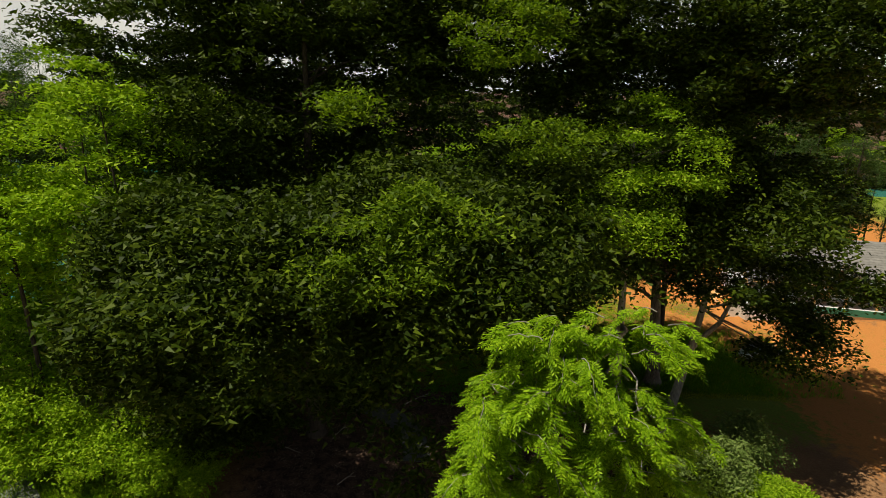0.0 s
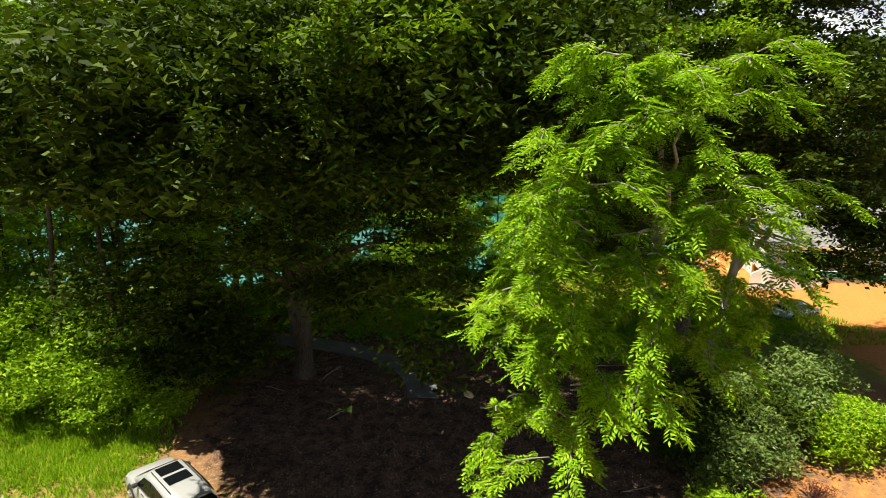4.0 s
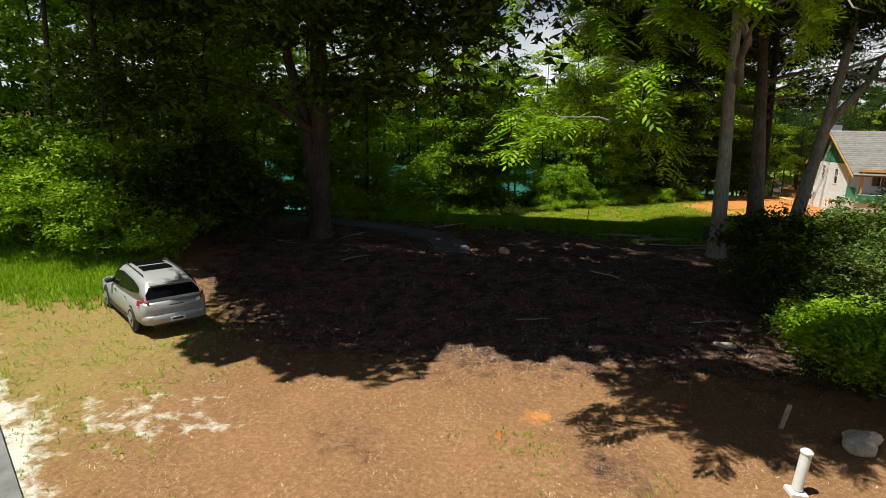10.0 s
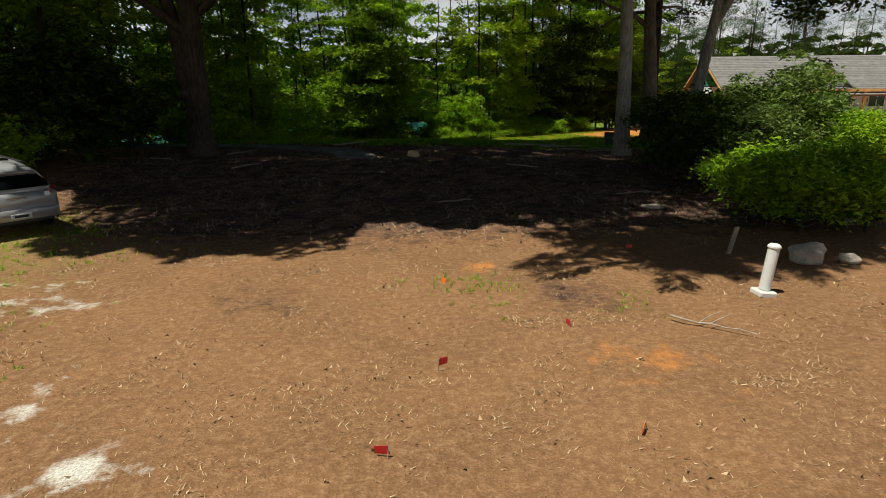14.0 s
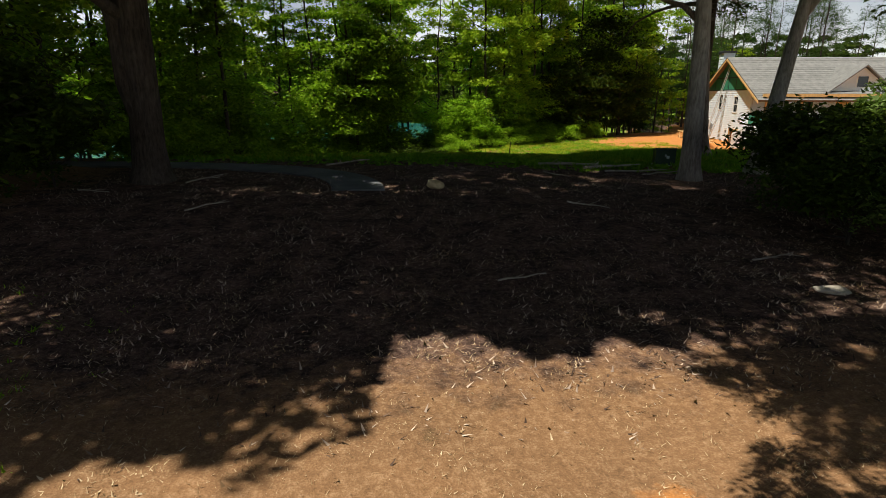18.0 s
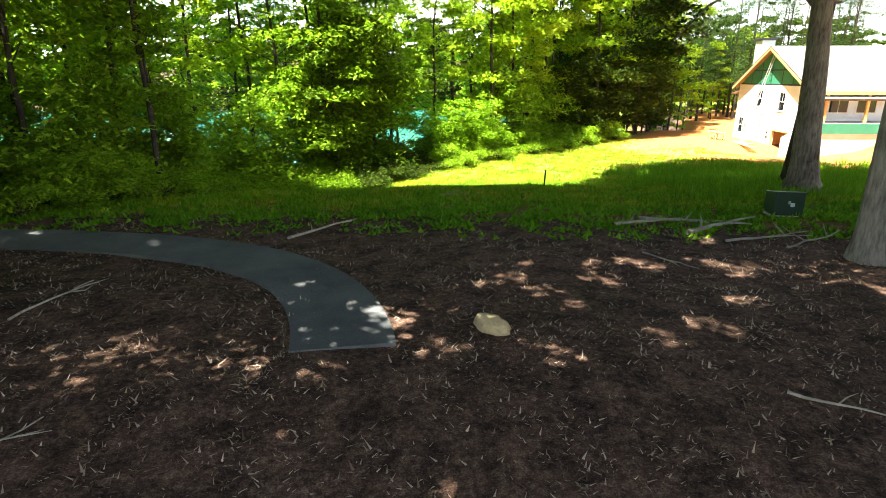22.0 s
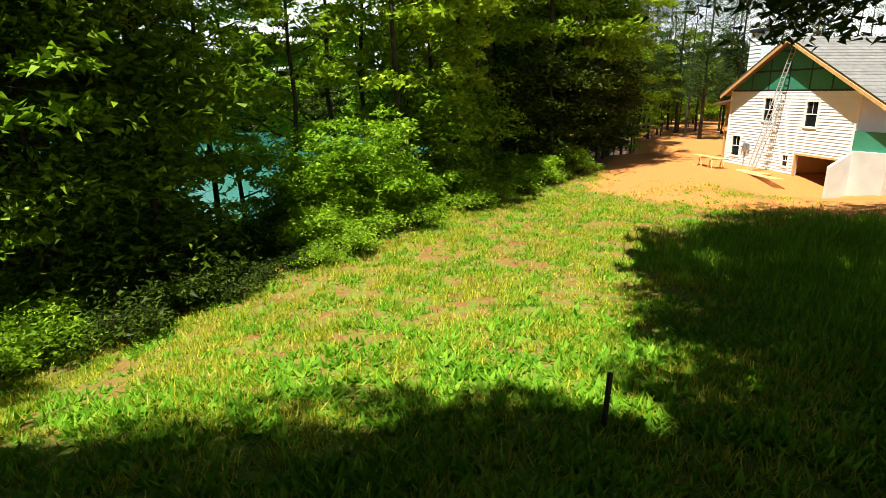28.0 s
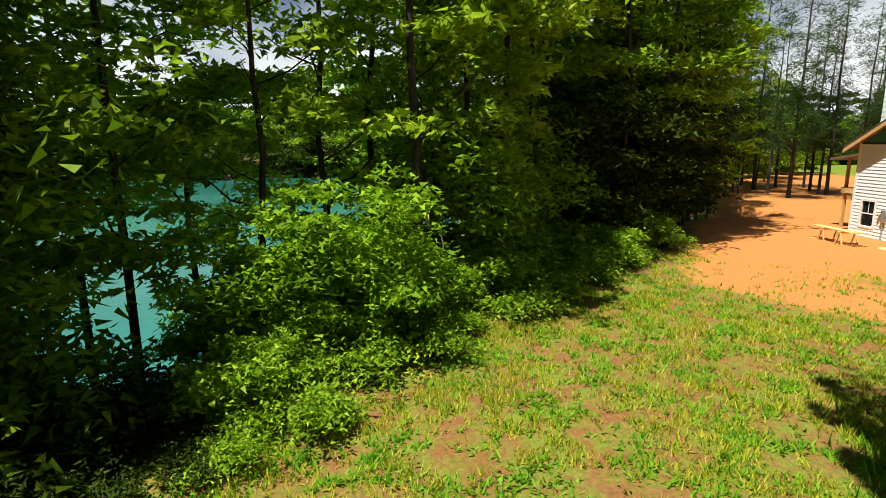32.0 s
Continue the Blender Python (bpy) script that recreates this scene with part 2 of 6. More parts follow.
M_GROUND, M_WATER = ground_material(), water_material()
M_ASPHALT = surface("asphalt", (0.09, 0.09, 0.09), (0.2, 0.2, 0.195), 2, 0.9, fine=70, bump=0.3)
M_PATH = surface("path_concrete", (0.06, 0.061, 0.066), (0.155, 0.152, 0.155), 0.7, 0.9, fine=26, bump=0.2)
# near-black leaf colour: shade of crowns and understorey is put into it
M_SHADE_LEAF = leafy("shade_dark_leaves", (0.010, 0.020, 0.002), (0.026, 0.046, 0.004), (0.075, 0.105, 0.009), 0.07)
M_BRIGHT = leafy("bright_leaves", (0.06, 0.13, 0.005), (0.16, 0.30, 0.012), (0.33, 0.50, 0.03), 0.36)
M_MID = leafy("maple_leaves", (0.06, 0.125, 0.006), (0.17, 0.30, 0.016), (0.38, 0.52, 0.04), 0.42)
M_WOOD = leafy("lit_oak_and_cedar_leaves", (0.03, 0.06, 0.004), (0.085, 0.15, 0.010), (0.21, 0.29, 0.02), 0.32)
M_YEL = leafy("poplar_leaves", (0.11, 0.18, 0.008), (0.29, 0.42, 0.022), (0.52, 0.60, 0.055), 0.46)
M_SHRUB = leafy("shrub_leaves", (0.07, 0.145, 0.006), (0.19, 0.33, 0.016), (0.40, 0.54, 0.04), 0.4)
M_PINE = leafy("pine_needles", (0.012, 0.03, 0.008), (0.03, 0.06, 0.016), (0.06, 0.10, 0.03), 0.15, 0.6)
M_GREY = leafy("olive_leaves", (0.06, 0.10, 0.02), (0.13, 0.19, 0.05), (0.22, 0.28, 0.09), 0.25)
M_RED = leafy("barberry_leaves", (0.03, 0.006, 0.01), (0.08, 0.012, 0.02), (0.14, 0.03, 0.035), 0.2)
M_GRASS = leafy("grass_blades", (0.14, 0.19, 0.008), (0.37, 0.39, 0.024), (0.66, 0.55, 0.09), 0.4, 0.6)
M_LUSH = leafy("lush_weeds", (0.05, 0.15, 0.006), (0.13, 0.31, 0.014), (0.29, 0.47, 0.04), 0.4, 0.6)
M_STRAW = leafy("straw", (0.10, 0.055, 0.028), (0.34, 0.21, 0.11), (0.66, 0.51, 0.33), 0.05, 0.8)
M_LITTER = leafy("leaf_litter", (0.025, 0.014, 0.010), (0.12, 0.072, 0.052), (0.62, 0.47, 0.36), 0.05, 0.8)
M_BARK = bark("oak_bark", (0.045, 0.035, 0.028), (0.24, 0.20, 0.165))
M_BARK_D = bark("dark_bark", (0.016, 0.012, 0.010), (0.08, 0.064, 0.052))
M_BARK_G = bark("grey_bark", (0.12, 0.105, 0.09), (0.36, 0.33, 0.29))
M_DEAD = bark("dead_wood", (0.20, 0.16, 0.12), (0.5, 0.44, 0.36))
M_STONE = surface("field_stone", (0.30, 0.25, 0.19), (0.58, 0.51, 0.42), 3, 0.85, bump=0.6, fine=22)
M_TANSTONE = surface("tan_stone", (0.34, 0.25, 0.13), (0.55, 0.44, 0.26), 3, 0.85, bump=0.4, fine=22)
M_SIDING = surface("white_siding", (0.70, 0.77, 0.84), (0.79, 0.85, 0.90), 1.5, 0.6, bump=0.05, rnd=0.06)
M_SHEATH = surface("green_sheathing", (0.03, 0.17, 0.10), (0.05, 0.25, 0.15), 1.2, 0.6, bump=0.05, rnd=0.15)
M_TAPE = plain("black_tape", (0.02, 0.022, 0.022), 0.5)
M_ROOF = surface("roof_shingle", (0.12, 0.115, 0.11), (0.22, 0.21, 0.2), 2.0, 0.9, bump=0.4, fine=30, rnd=0.25)
M_LUMBER = surface("raw_lumber", (0.52, 0.29, 0.10), (0.72, 0.46, 0.2), 4, 0.7, bump=0.15, stretch=(1, 1, 0.15), rnd=0.2)
M_FASCIA = surface("brown_fascia", (0.12, 0.075, 0.045), (0.22, 0.14, 0.085), 3, 0.7)
M_CONC = surface("grey_concrete", (0.5, 0.49, 0.46), (0.68, 0.67, 0.63), 1.0, 0.85, bump=0.15)
M_TRIM = surface("white_trim", (0.74, 0.74, 0.72), (0.82, 0.82, 0.8), 2, 0.5, bump=0.03)
M_GLASS = plain("dark_window_glass", (0.012, 0.014, 0.016), 0.06, 0, 0.6)
M_INSIDE = surface("plywood_inside", (0.42, 0.24, 0.09), (0.6, 0.38, 0.16), 1.5, 0.8, bump=0.1)
M_METAL = surface("grey_metal", (0.38, 0.39, 0.40), (0.52, 0.53, 0.54), 5, 0.45, 0.7, bump=0.05)
M_ALU = surface("aluminium", (0.62, 0.56, 0.52), (0.75, 0.70, 0.66), 6, 0.4, 0.6, bump=0.03)
M_UTIL = surface("green_enamel", (0.012, 0.035, 0.02), (0.025, 0.06, 0.035), 3, 0.45, bump=0.05)
M_PAINT = surface("silver_paint", (0.36, 0.36, 0.37), (0.42, 0.42, 0.43), 2, 0.28, 0.35, bump=0.0)
M_PAINT_B = surface("pale_blue_paint", (0.35, 0.45, 0.55), (0.42, 0.52, 0.62), 2, 0.3, 0.35, bump=0.0)
M_CARGLASS = plain("tinted_glass", (0.004, 0.005, 0.006), 0.08, 0, 0.22)
M_RUBBER = surface("tyre_rubber", (0.012, 0.012, 0.012), (0.03, 0.03, 0.03), 8, 0.85, bump=0.1)
M_BLACK = plain("black_plastic", (0.02, 0.02, 0.021), 0.55)
M_RIM = plain("alloy_rim", (0.55, 0.55, 0.56), 0.3, 0.85)
M_TAIL = plain("tail_lamp", (0.45, 0.012, 0.012), 0.12, 0, 0.6)
M_LAMPW = plain("clear_lamp", (0.75, 0.75, 0.74), 0.12, 0, 0.6)
M_PLATE = plain("plate_white", (0.62, 0.64, 0.68), 0.5)
M_PVC = surface("white_pvc", (0.62, 0.63, 0.60), (0.76, 0.77, 0.74), 4, 0.5, bump=0.05)
M_FLAG_R = plain("red_plastic", (0.55, 0.02, 0.02), 0.5)
M_FLAG_O = plain("orange_plastic", (0.75, 0.17, 0.02), 0.5)
M_CHROME = plain("chrome", (0.7, 0.7, 0.71), 0.15, 1.0)


# ---- mesh helpers ----
def raw_mesh(name, verts, faces):
    """verts: N x 3 array; faces: M x k index array."""
    me = bpy.data.meshes.new(name)
    v = np.asarray(verts, np.float32)
    f = np.asarray(faces, np.int32)
    k = f.shape[1]
    me.vertices.add(len(v))
    me.vertices.foreach_set("co", v.ravel())
    me.loops.add(f.size)
    me.loops.foreach_set("vertex_index", f.ravel())
    me.polygons.add(len(f))
    me.polygons.foreach_set("loop_start", np.arange(0, f.size, k, dtype=np.int32))
    me.polygons.foreach_set("loop_total", np.full(len(f), k, np.int32))
    me.update(calc_edges=True)
    return me


def link_mesh(name, me, material, parent=None, label="", smooth=False):
    ob = new(name, me)
    if not me.materials:
        me.materials.append(material)
    if smooth:
        me.polygons.foreach_set("use_smooth", np.ones(len(me.polygons), bool))
    if parent is not None:
        ob.parent = parent
    return tagged(ob, label)


def part(name, bm, material, parent, label="", smooth=False):
    me = bpy.data.meshes.new(name)
    bmesh.ops.recalc_face_normals(bm, faces=bm.faces[:])
    bm.to_mesh(me)
    bm.free()
    return link_mesh(name, me, material, parent, label, smooth)


def thing(name, m, label, category, group="", kind=""):
    ob = new(name)
    ob.matrix_world = m
    return tagged(ob, label, category, group, kind)


def box_into(bm, lo, hi, bevel=0.0):
    lo, hi = Vector(lo), Vector(hi)
    r = bmesh.ops.create_cube(bm, size=1.0, matrix=Matrix.Translation((lo + hi) / 2) @ Matrix.Diagonal((*(hi - lo), 1)))
    if bevel:
        es = {e for v in r["verts"] for e in v.link_edges}
        bmesh.ops.bevel(bm, geom=list(es), offset=bevel, segments=1, affect='EDGES')
    return bm


def box(lo, hi, bevel=0.0):
    return box_into(bmesh.new(), lo, hi, bevel)


def beam_into(bm, a, b, w, h):
    a, b = Vector(a), Vector(b)
    d = b - a
    q = d.to_track_quat("Z", "Y").to_matrix().to_4x4()
    bmesh.ops.create_cube(bm, size=1.0, matrix=Matrix.Translation((a + b) / 2) @ q @ Matrix.Diagonal((w, h, d.length, 1)))
    return bm


def prism(poly, lo, hi, axis):
    """A flat polygon of (u, v) pushed from lo to hi along axis 0, 1 or 2."""
    bm = bmesh.new()
    put = {0: lambda u, v, w: (w, u, v), 1: lambda u, v, w: (u, w, v), 2: lambda u, v, w: (u, v, w)}[axis]
    a = [bm.verts.new(put(u, v, lo)) for u, v in poly]
    b = [bm.verts.new(put(u, v, hi)) for u, v in poly]
    bm.faces.new(a)
    bm.faces.new(list(reversed(b)))
    for i in range(len(a)):
        j = (i + 1) % len(a)
        bm.faces.new((a[i], b[i], b[j], a[j]))
    return bm


def tubes(lines, sides=7):
    """Tapered tubes along polylines of (point, radius): one vertex array and quad array."""
    V, F, base = [], [], 0
    ang = np.arange(sides) * 2 * math.pi / sides
    for line in lines:
        pts = np.array([p for p, _ in line], float)
        tang = np.gradient(pts, axis=0)
        tang /= np.linalg.norm(tang, axis=1, keepdims=True) + 1e-9
        for i, ((p, r), t) in enumerate(zip(line, tang)):
            ref = np.array((1.0, 0, 0)) if abs(t[0]) < 0.8 else np.array((0, 1.0, 0))
            u = np.cross(t, ref)
            u /= np.linalg.norm(u)
            v = np.cross(t, u)
            V.append(np.array(p) + r * (np.cos(ang)[:, None] * u + np.sin(ang)[:, None] * v))
            if i:
                k = np.arange(sides)
                k2 = (k + 1) % sides
                o, q = base + (i - 1) * sides, base + i * sides
                F.append(np.stack([o + k, o + k2, q + k2, q + k], 1))
        base += len(line) * sides
    return np.concatenate(V), np.concatenate(F)


def leaves_at(rng, centres, size, aspect=0.42, droop=0.25, flat=0.6, tri=False):
    """One diamond leaf at each centre, mostly spread out and a little drooping."""
    n = len(centres)
    a = rng.uniform(0, 2 * math.pi, n)
    u = np.stack([np.cos(a), np.sin(a), rng.normal(-droop, 0.45, n)], 1)
    u /= np.linalg.norm(u, axis=1, keepdims=True)
    w = rng.normal(0, 1, (n, 3))
    w[:, 2] += flat * 2
    v = np.cross(u, w)
    v /= np.linalg.norm(v, axis=1, keepdims=True) + 1e-9
    L = (size * rng.uniform(0.6, 1.35, n))[:, None]
    W = L * aspect
    c = np.asarray(centres)
    if tri:
        V = np.stack([c - 0.5 * W * v, c + 0.5 * W * v, c + L * u], 1).reshape(-1, 3)
        return V, np.arange(3 * n).reshape(-1, 3)
    V = np.stack([c, c + 0.45 * L * u + 0.5 * W * v, c + L * u, c + 0.45 * L * u - 0.5 * W * v], 1).reshape(-1, 3)
    return V, np.arange(4 * n).reshape(-1, 4)


def clumps(rng, blobs, count):
    """Points that fill ellipsoids unevenly: (centre, radii, share) each."""
    out = []
    tot = sum(b[2] for b in blobs)
    for c, r, share in blobs:
        k = max(3, int(count * share / tot))
        d = rng.normal(0, 1, (k, 3))
        d /= np.linalg.norm(d, axis=1, keepdims=True)
        rad = rng.uniform(0.35, 1.0, k) ** 0.5
        out.append(np.array(c) + d * np.array(r) * rad[:, None] * rng.uniform(0.92, 1.04, (k, 1)))
    return np.concatenate(out)


def pad_offsets(rng, n, per, radius, thick):
    """Leaf places round n clumps: lobed domes, dense on their upper skin and thin below."""
    d = rng.normal(0, 1, (n, per, 3))
    d /= np.linalg.norm(d, axis=2, keepdims=True)
    d[:, :, 2] = np.abs(d[:, :, 2]) * 1.15 - 0.28
    phi = np.arctan2(d[:, :, 1], d[:, :, 0])
    lobe = 1 + 0.34 * np.cos(3 * phi + rng.uniform(0, 6.3, (n, 1))) + 0.2 * np.cos(5 * phi + rng.uniform(0, 6.3, (n, 1)))
    r = radius * rng.uniform(0.55, 1.4, (n, 1)) * lobe * rng.uniform(0.3, 1.0, (n, per)) ** 0.45
    return (d * r[:, :, None] * np.array((1.0, 1.0, thick))).reshape(-1, 3) + rng.normal(0, 0.05 * radius, (n * per, 3))


def compound_leaves(rng, base, way, length, pairs=4):
    """Feather-shaped leaves: leaflets in pairs along a drooping stalk, and one at its tip."""
    n = len(base)
    u = way / (np.linalg.norm(way, axis=1, keepdims=True) + 1e-9)
    v = np.cross(u, np.array((0, 0, 1.0)) + rng.normal(0, 0.25, (n, 3)))
    v /= np.linalg.norm(v, axis=1, keepdims=True) + 1e-9
    w = np.cross(v, u)
    L = (length * rng.uniform(0.7, 1.25, n))[:, None]
    out = []
    for k in range(2 * pairs + 1):
        s = 1.0 if k == 2 * pairs else 0.28 + 0.68 * (k // 2) / (pairs - 0.5)
        side = 0 if k == 2 * pairs else (1 if k % 2 else -1)
        c = base + u * L * s - np.array((0, 0, 1.0)) * L * 0.35 * s * s
        a = u * (0.55 if side else 1.0) + v * side * 0.85 - w * 0.25
        a /= np.linalg.norm(a, axis=1, keepdims=True)
        b = np.cross(a, w)
        b /= np.linalg.norm(b, axis=1, keepdims=True) + 1e-9
        q = L * (0.46 - 0.12 * abs(s - 0.55))
        out.append(np.stack([c, c + 0.45 * q * a + 0.17 * q * b, c + q * a, c + 0.45 * q * a - 0.17 * q * b], 1))
    V = np.stack(out, 1).reshape(-1, 3)
    return V, np.arange(len(V)).reshape(-1, 4)


def S(v, a, b):
    u = min(1.0, max(0.0, (v - a) / (b - a)))
    return u * u * (3 - 2 * u)


# where the big crowns let the sun down to the ground: open dirt in front, lawn behind, and small gaps
FRONT_X = (-40, -12.5, -11.5, -10.5, -9.5, -7.8, -6, -4.5, -3.3, -2.4, -1.9, -0.6, 0.3, 1.5, 2.6, 3.3, 3.8, 4.5, 5.2, 6, 7.5, 9, 12, 16)
FRONT_Y = (27, 27, 23, 20.2, 18.9, 19.6, 18.4, 18.9, 18.1, 19.5, 22.2, 21.7, 20.8, 21.3, 21.0, 21.6, 19.8, 18.0, 16.9, 16.0, 16.2, 22, 24, 26)
BACK_X = (-14, -9, -7, -6, -3.2, -1.4, 0.6, 2.2, 2.6, 3.8, 4.6, 5.0, 5.5, 6.2, 7.1, 7.5, 8.5)
BACK_Y = (55, 54.5, 54, 53.6, 54.6, 56.6, 55.8, 55.2, 53.5, 54.2, 53.4, 51.3, 52.6, 52.4, 50.6, 49.3, 48)
RIGHT_Y = (48, 50, 52, 55, 58, 62, 66, 70)
RIGHT_X = (7.0, 7.4, 8.0, 9.7, 12.8, 16, 19.5, 24)
SUN_SPOTS = ((0.9, 35.7, 0.5), (1.8, 35.3, 0.6), (2.1, 34.1, 0.35), (-0.7, 34.4, 0.4), (-1.6, 34.5, 0.45), (-1.9, 33.6, 0.5), (-0.8, 32.8, 0.5), (0.3, 33.2, 0.4), (1.1, 32.3, 0.5), (3.5, 32.6, 0.5), (4.3, 32.9, 0.6), (-3.6, 36.3, 0.4), (-3.0, 32.2, 0.35), (-5.6, 37.9, 0.4), (-8.2, 40.3, 0.4), (4.2, 37.1, 0.5), (7.9, 36.7, 0.6), (2.1, 37.0, 0.45), (5.2, 36.7, 0.5), (3.4, 35.9, 0.6), (1.2, 35.9, 0.5), (-3.5, 27.8, 0.35), (2.8, 22.2, 0.45), (8.8, 39.5, 0.6), (10.5, 34.5, 0.5), (6.2, 34.2, 0.4), (-6.5, 33.5, 0.35), (-1.2, 29.4, 0.3))


def sun_trim(V, F, m):
    """Faces of a crown without those that would shade an open place."""
    c = V[F].mean(1) + np.array(m.translation)
    h = c[:, 2] - 0.5
    gx, gy = c[:, 0] - sun_dir.x / sun_dir.z * h, c[:, 1] - sun_dir.y / sun_dir.z * h
    rag = 0.22 * np.sin(gx * 3.1 + gy * 1.3) + 0.15 * np.sin(gx * 7.3 - gy * 4.1)
    keep = gy > np.interp(gx, FRONT_X, FRONT_Y) + rag
    keep &= ~((gy > np.interp(gx, BACK_X, BACK_Y) + rag) & (gx < np.interp(gy, RIGHT_Y, RIGHT_X) + 2 * rag) & (gx > -14) & (gy < 72))
    some = np.random.default_rng(4).uniform(0, 1, len(c)) < 0.2
    for x, y, r in SUN_SPOTS:
        keep &= (((gx - x) / 1.4) ** 2 + (gy - y) ** 2 > (0.8 * r * (1 + rag * 2.2)) ** 2) | some
    return F[keep]


def build_tree(name, label, m, trunk_line, blobs, n_clump, per_clump, leaf, leaf_mat, bark_mat, seed, clump_r=0.8, limbs=14, limb_from=0.4, category="tree", group="", sides=9, droop=0.25, extra_limbs=(), aspect=0.42, tri=False, thick=0.36, loose=True, trim=False):
    """Tree: tapered trunk, limbs that run out to the clumps, and a crown of single leaves."""
    rng = np.random.default_rng(seed)
    root = thing(name, m, label, category, group)
    V, F = tubes([trunk_line], sides)
    link_mesh("trunk", raw_mesh("trunk", V, F), bark_mat, root, smooth=True)
    pts = rng.permutation(clumps(rng, blobs, n_clump))
    tl = np.array([p for p, _ in trunk_line])
    tr_r = np.array([r for _, r in trunk_line])
    lines = []
    top = tl[-1][2]
    for i in rng.choice(len(pts), min(limbs, len(pts)), replace=False):
        e = pts[i]
        z = min(top * 0.97, max(top * limb_from, e[2] - rng.uniform(0.1, 0.35) * np.hypot(*(e[:2] - tl[0][:2])) - 0.5))
        s = np.array([np.interp(z, tl[:, 2], tl[:, k]) for k in range(3)])
        r0 = np.interp(z, tl[:, 2], tr_r) * rng.uniform(0.3, 0.5)
        mid = s + (e - s) * 0.5 + np.array((rng.normal(0, 0.3), rng.normal(0, 0.3), rng.uniform(0.1, 0.6)))
        lines.append([(s, r0), (s + (mid - s) * 0.5 + rng.normal(0, 0.12, 3), r0 * 0.75), (mid, r0 * 0.5), (mid + (e - mid) * 0.55 + rng.normal(0, 0.15, 3), r0 * 0.3), (e, r0 * 0.1)])
    for ln in extra_limbs:
        V, F = tubes([ln], 8)
        link_mesh("limb", raw_mesh("limb", V, F), bark_mat, root, smooth=True)
    if lines:
        V, F = tubes(lines, 5)
        tagged(link_mesh("branchwork", raw_mesh("branchwork", V, F), bark_mat, root, smooth=True), kind="stuff")
    pads = pts[: max(4, int(len(pts) * 0.34))] if loose else pts
    per_pad = int(per_clump * len(pts) / len(pads))
    cen = np.repeat(pads, per_pad, 0)
    off = pad_offsets(rng, len(pads), per_pad, clump_r * (1.62 if loose else 1.0), thick * 1.5)
    V, F = leaves_at(rng, cen + off, leaf, aspect, droop, tri=tri)
    if trim:
        F = sun_trim(V, F, m)
        V, F = V[F.ravel()], np.arange(F.size).reshape(F.shape)
    link_mesh("crown", raw_mesh("crown", V, F), leaf_mat, root)
    return root


def trunk_path(h, r, lean=(0, 0), wob=0.15, seed=0, flare=1.5, top_r=0.12):
    rng = np.random.default_rng(seed)
    zs = [-0.3, 0.15, 0.6, 1.4] + list(np.linspace(2.6, h, 8))
    out = []
    for z in zs:
        u = max(0, z) / h
        f = flare if z < 0 else 1 + (flare - 1) * math.exp(-z / 0.45)
        w = wob * min(1, u * 3)
        out.append((np.array((lean[0] * u + rng.normal(0, w) * 0.5, lean[1] * u + rng.normal(0, w) * 0.5, z)), max(r * top_r, r * f * (1 - u * (1 - top_r)))))
    return out


# ---- ground ----
def ground(x, y):
    h = 0.8 * S(y, 22, 33) * (1 - S(y, 42, 56)) * (1 - 0.5 * S(x, 2, 12)) - 0.9 * S(y, 48, 60) - 1.3 * S(-x, -5, 5) * S(y, 51, 62)
    ys = 71 + 6 * S(x, 0, 10) + 17 * S(x, 10, 24) + 75 * S(x, 42, 60)
    h -= 5.6 * S(y, ys - 5, ys + 6)
    h += 9.0 * S(y, 205, 260) + 16 * S(y, 250, 420)            # far shore and hill
    h += 2.0 * S(x, 37, 41) * (1 - S(y, 62, 67)) * S(y, 46, 58)  # raised yard in front of the porch
    h -= 1.0 * math.exp(-((x - 35.0) ** 2 / 16 + (y - 70.3) ** 2 / 9))   # cut in front of the garage
    return h


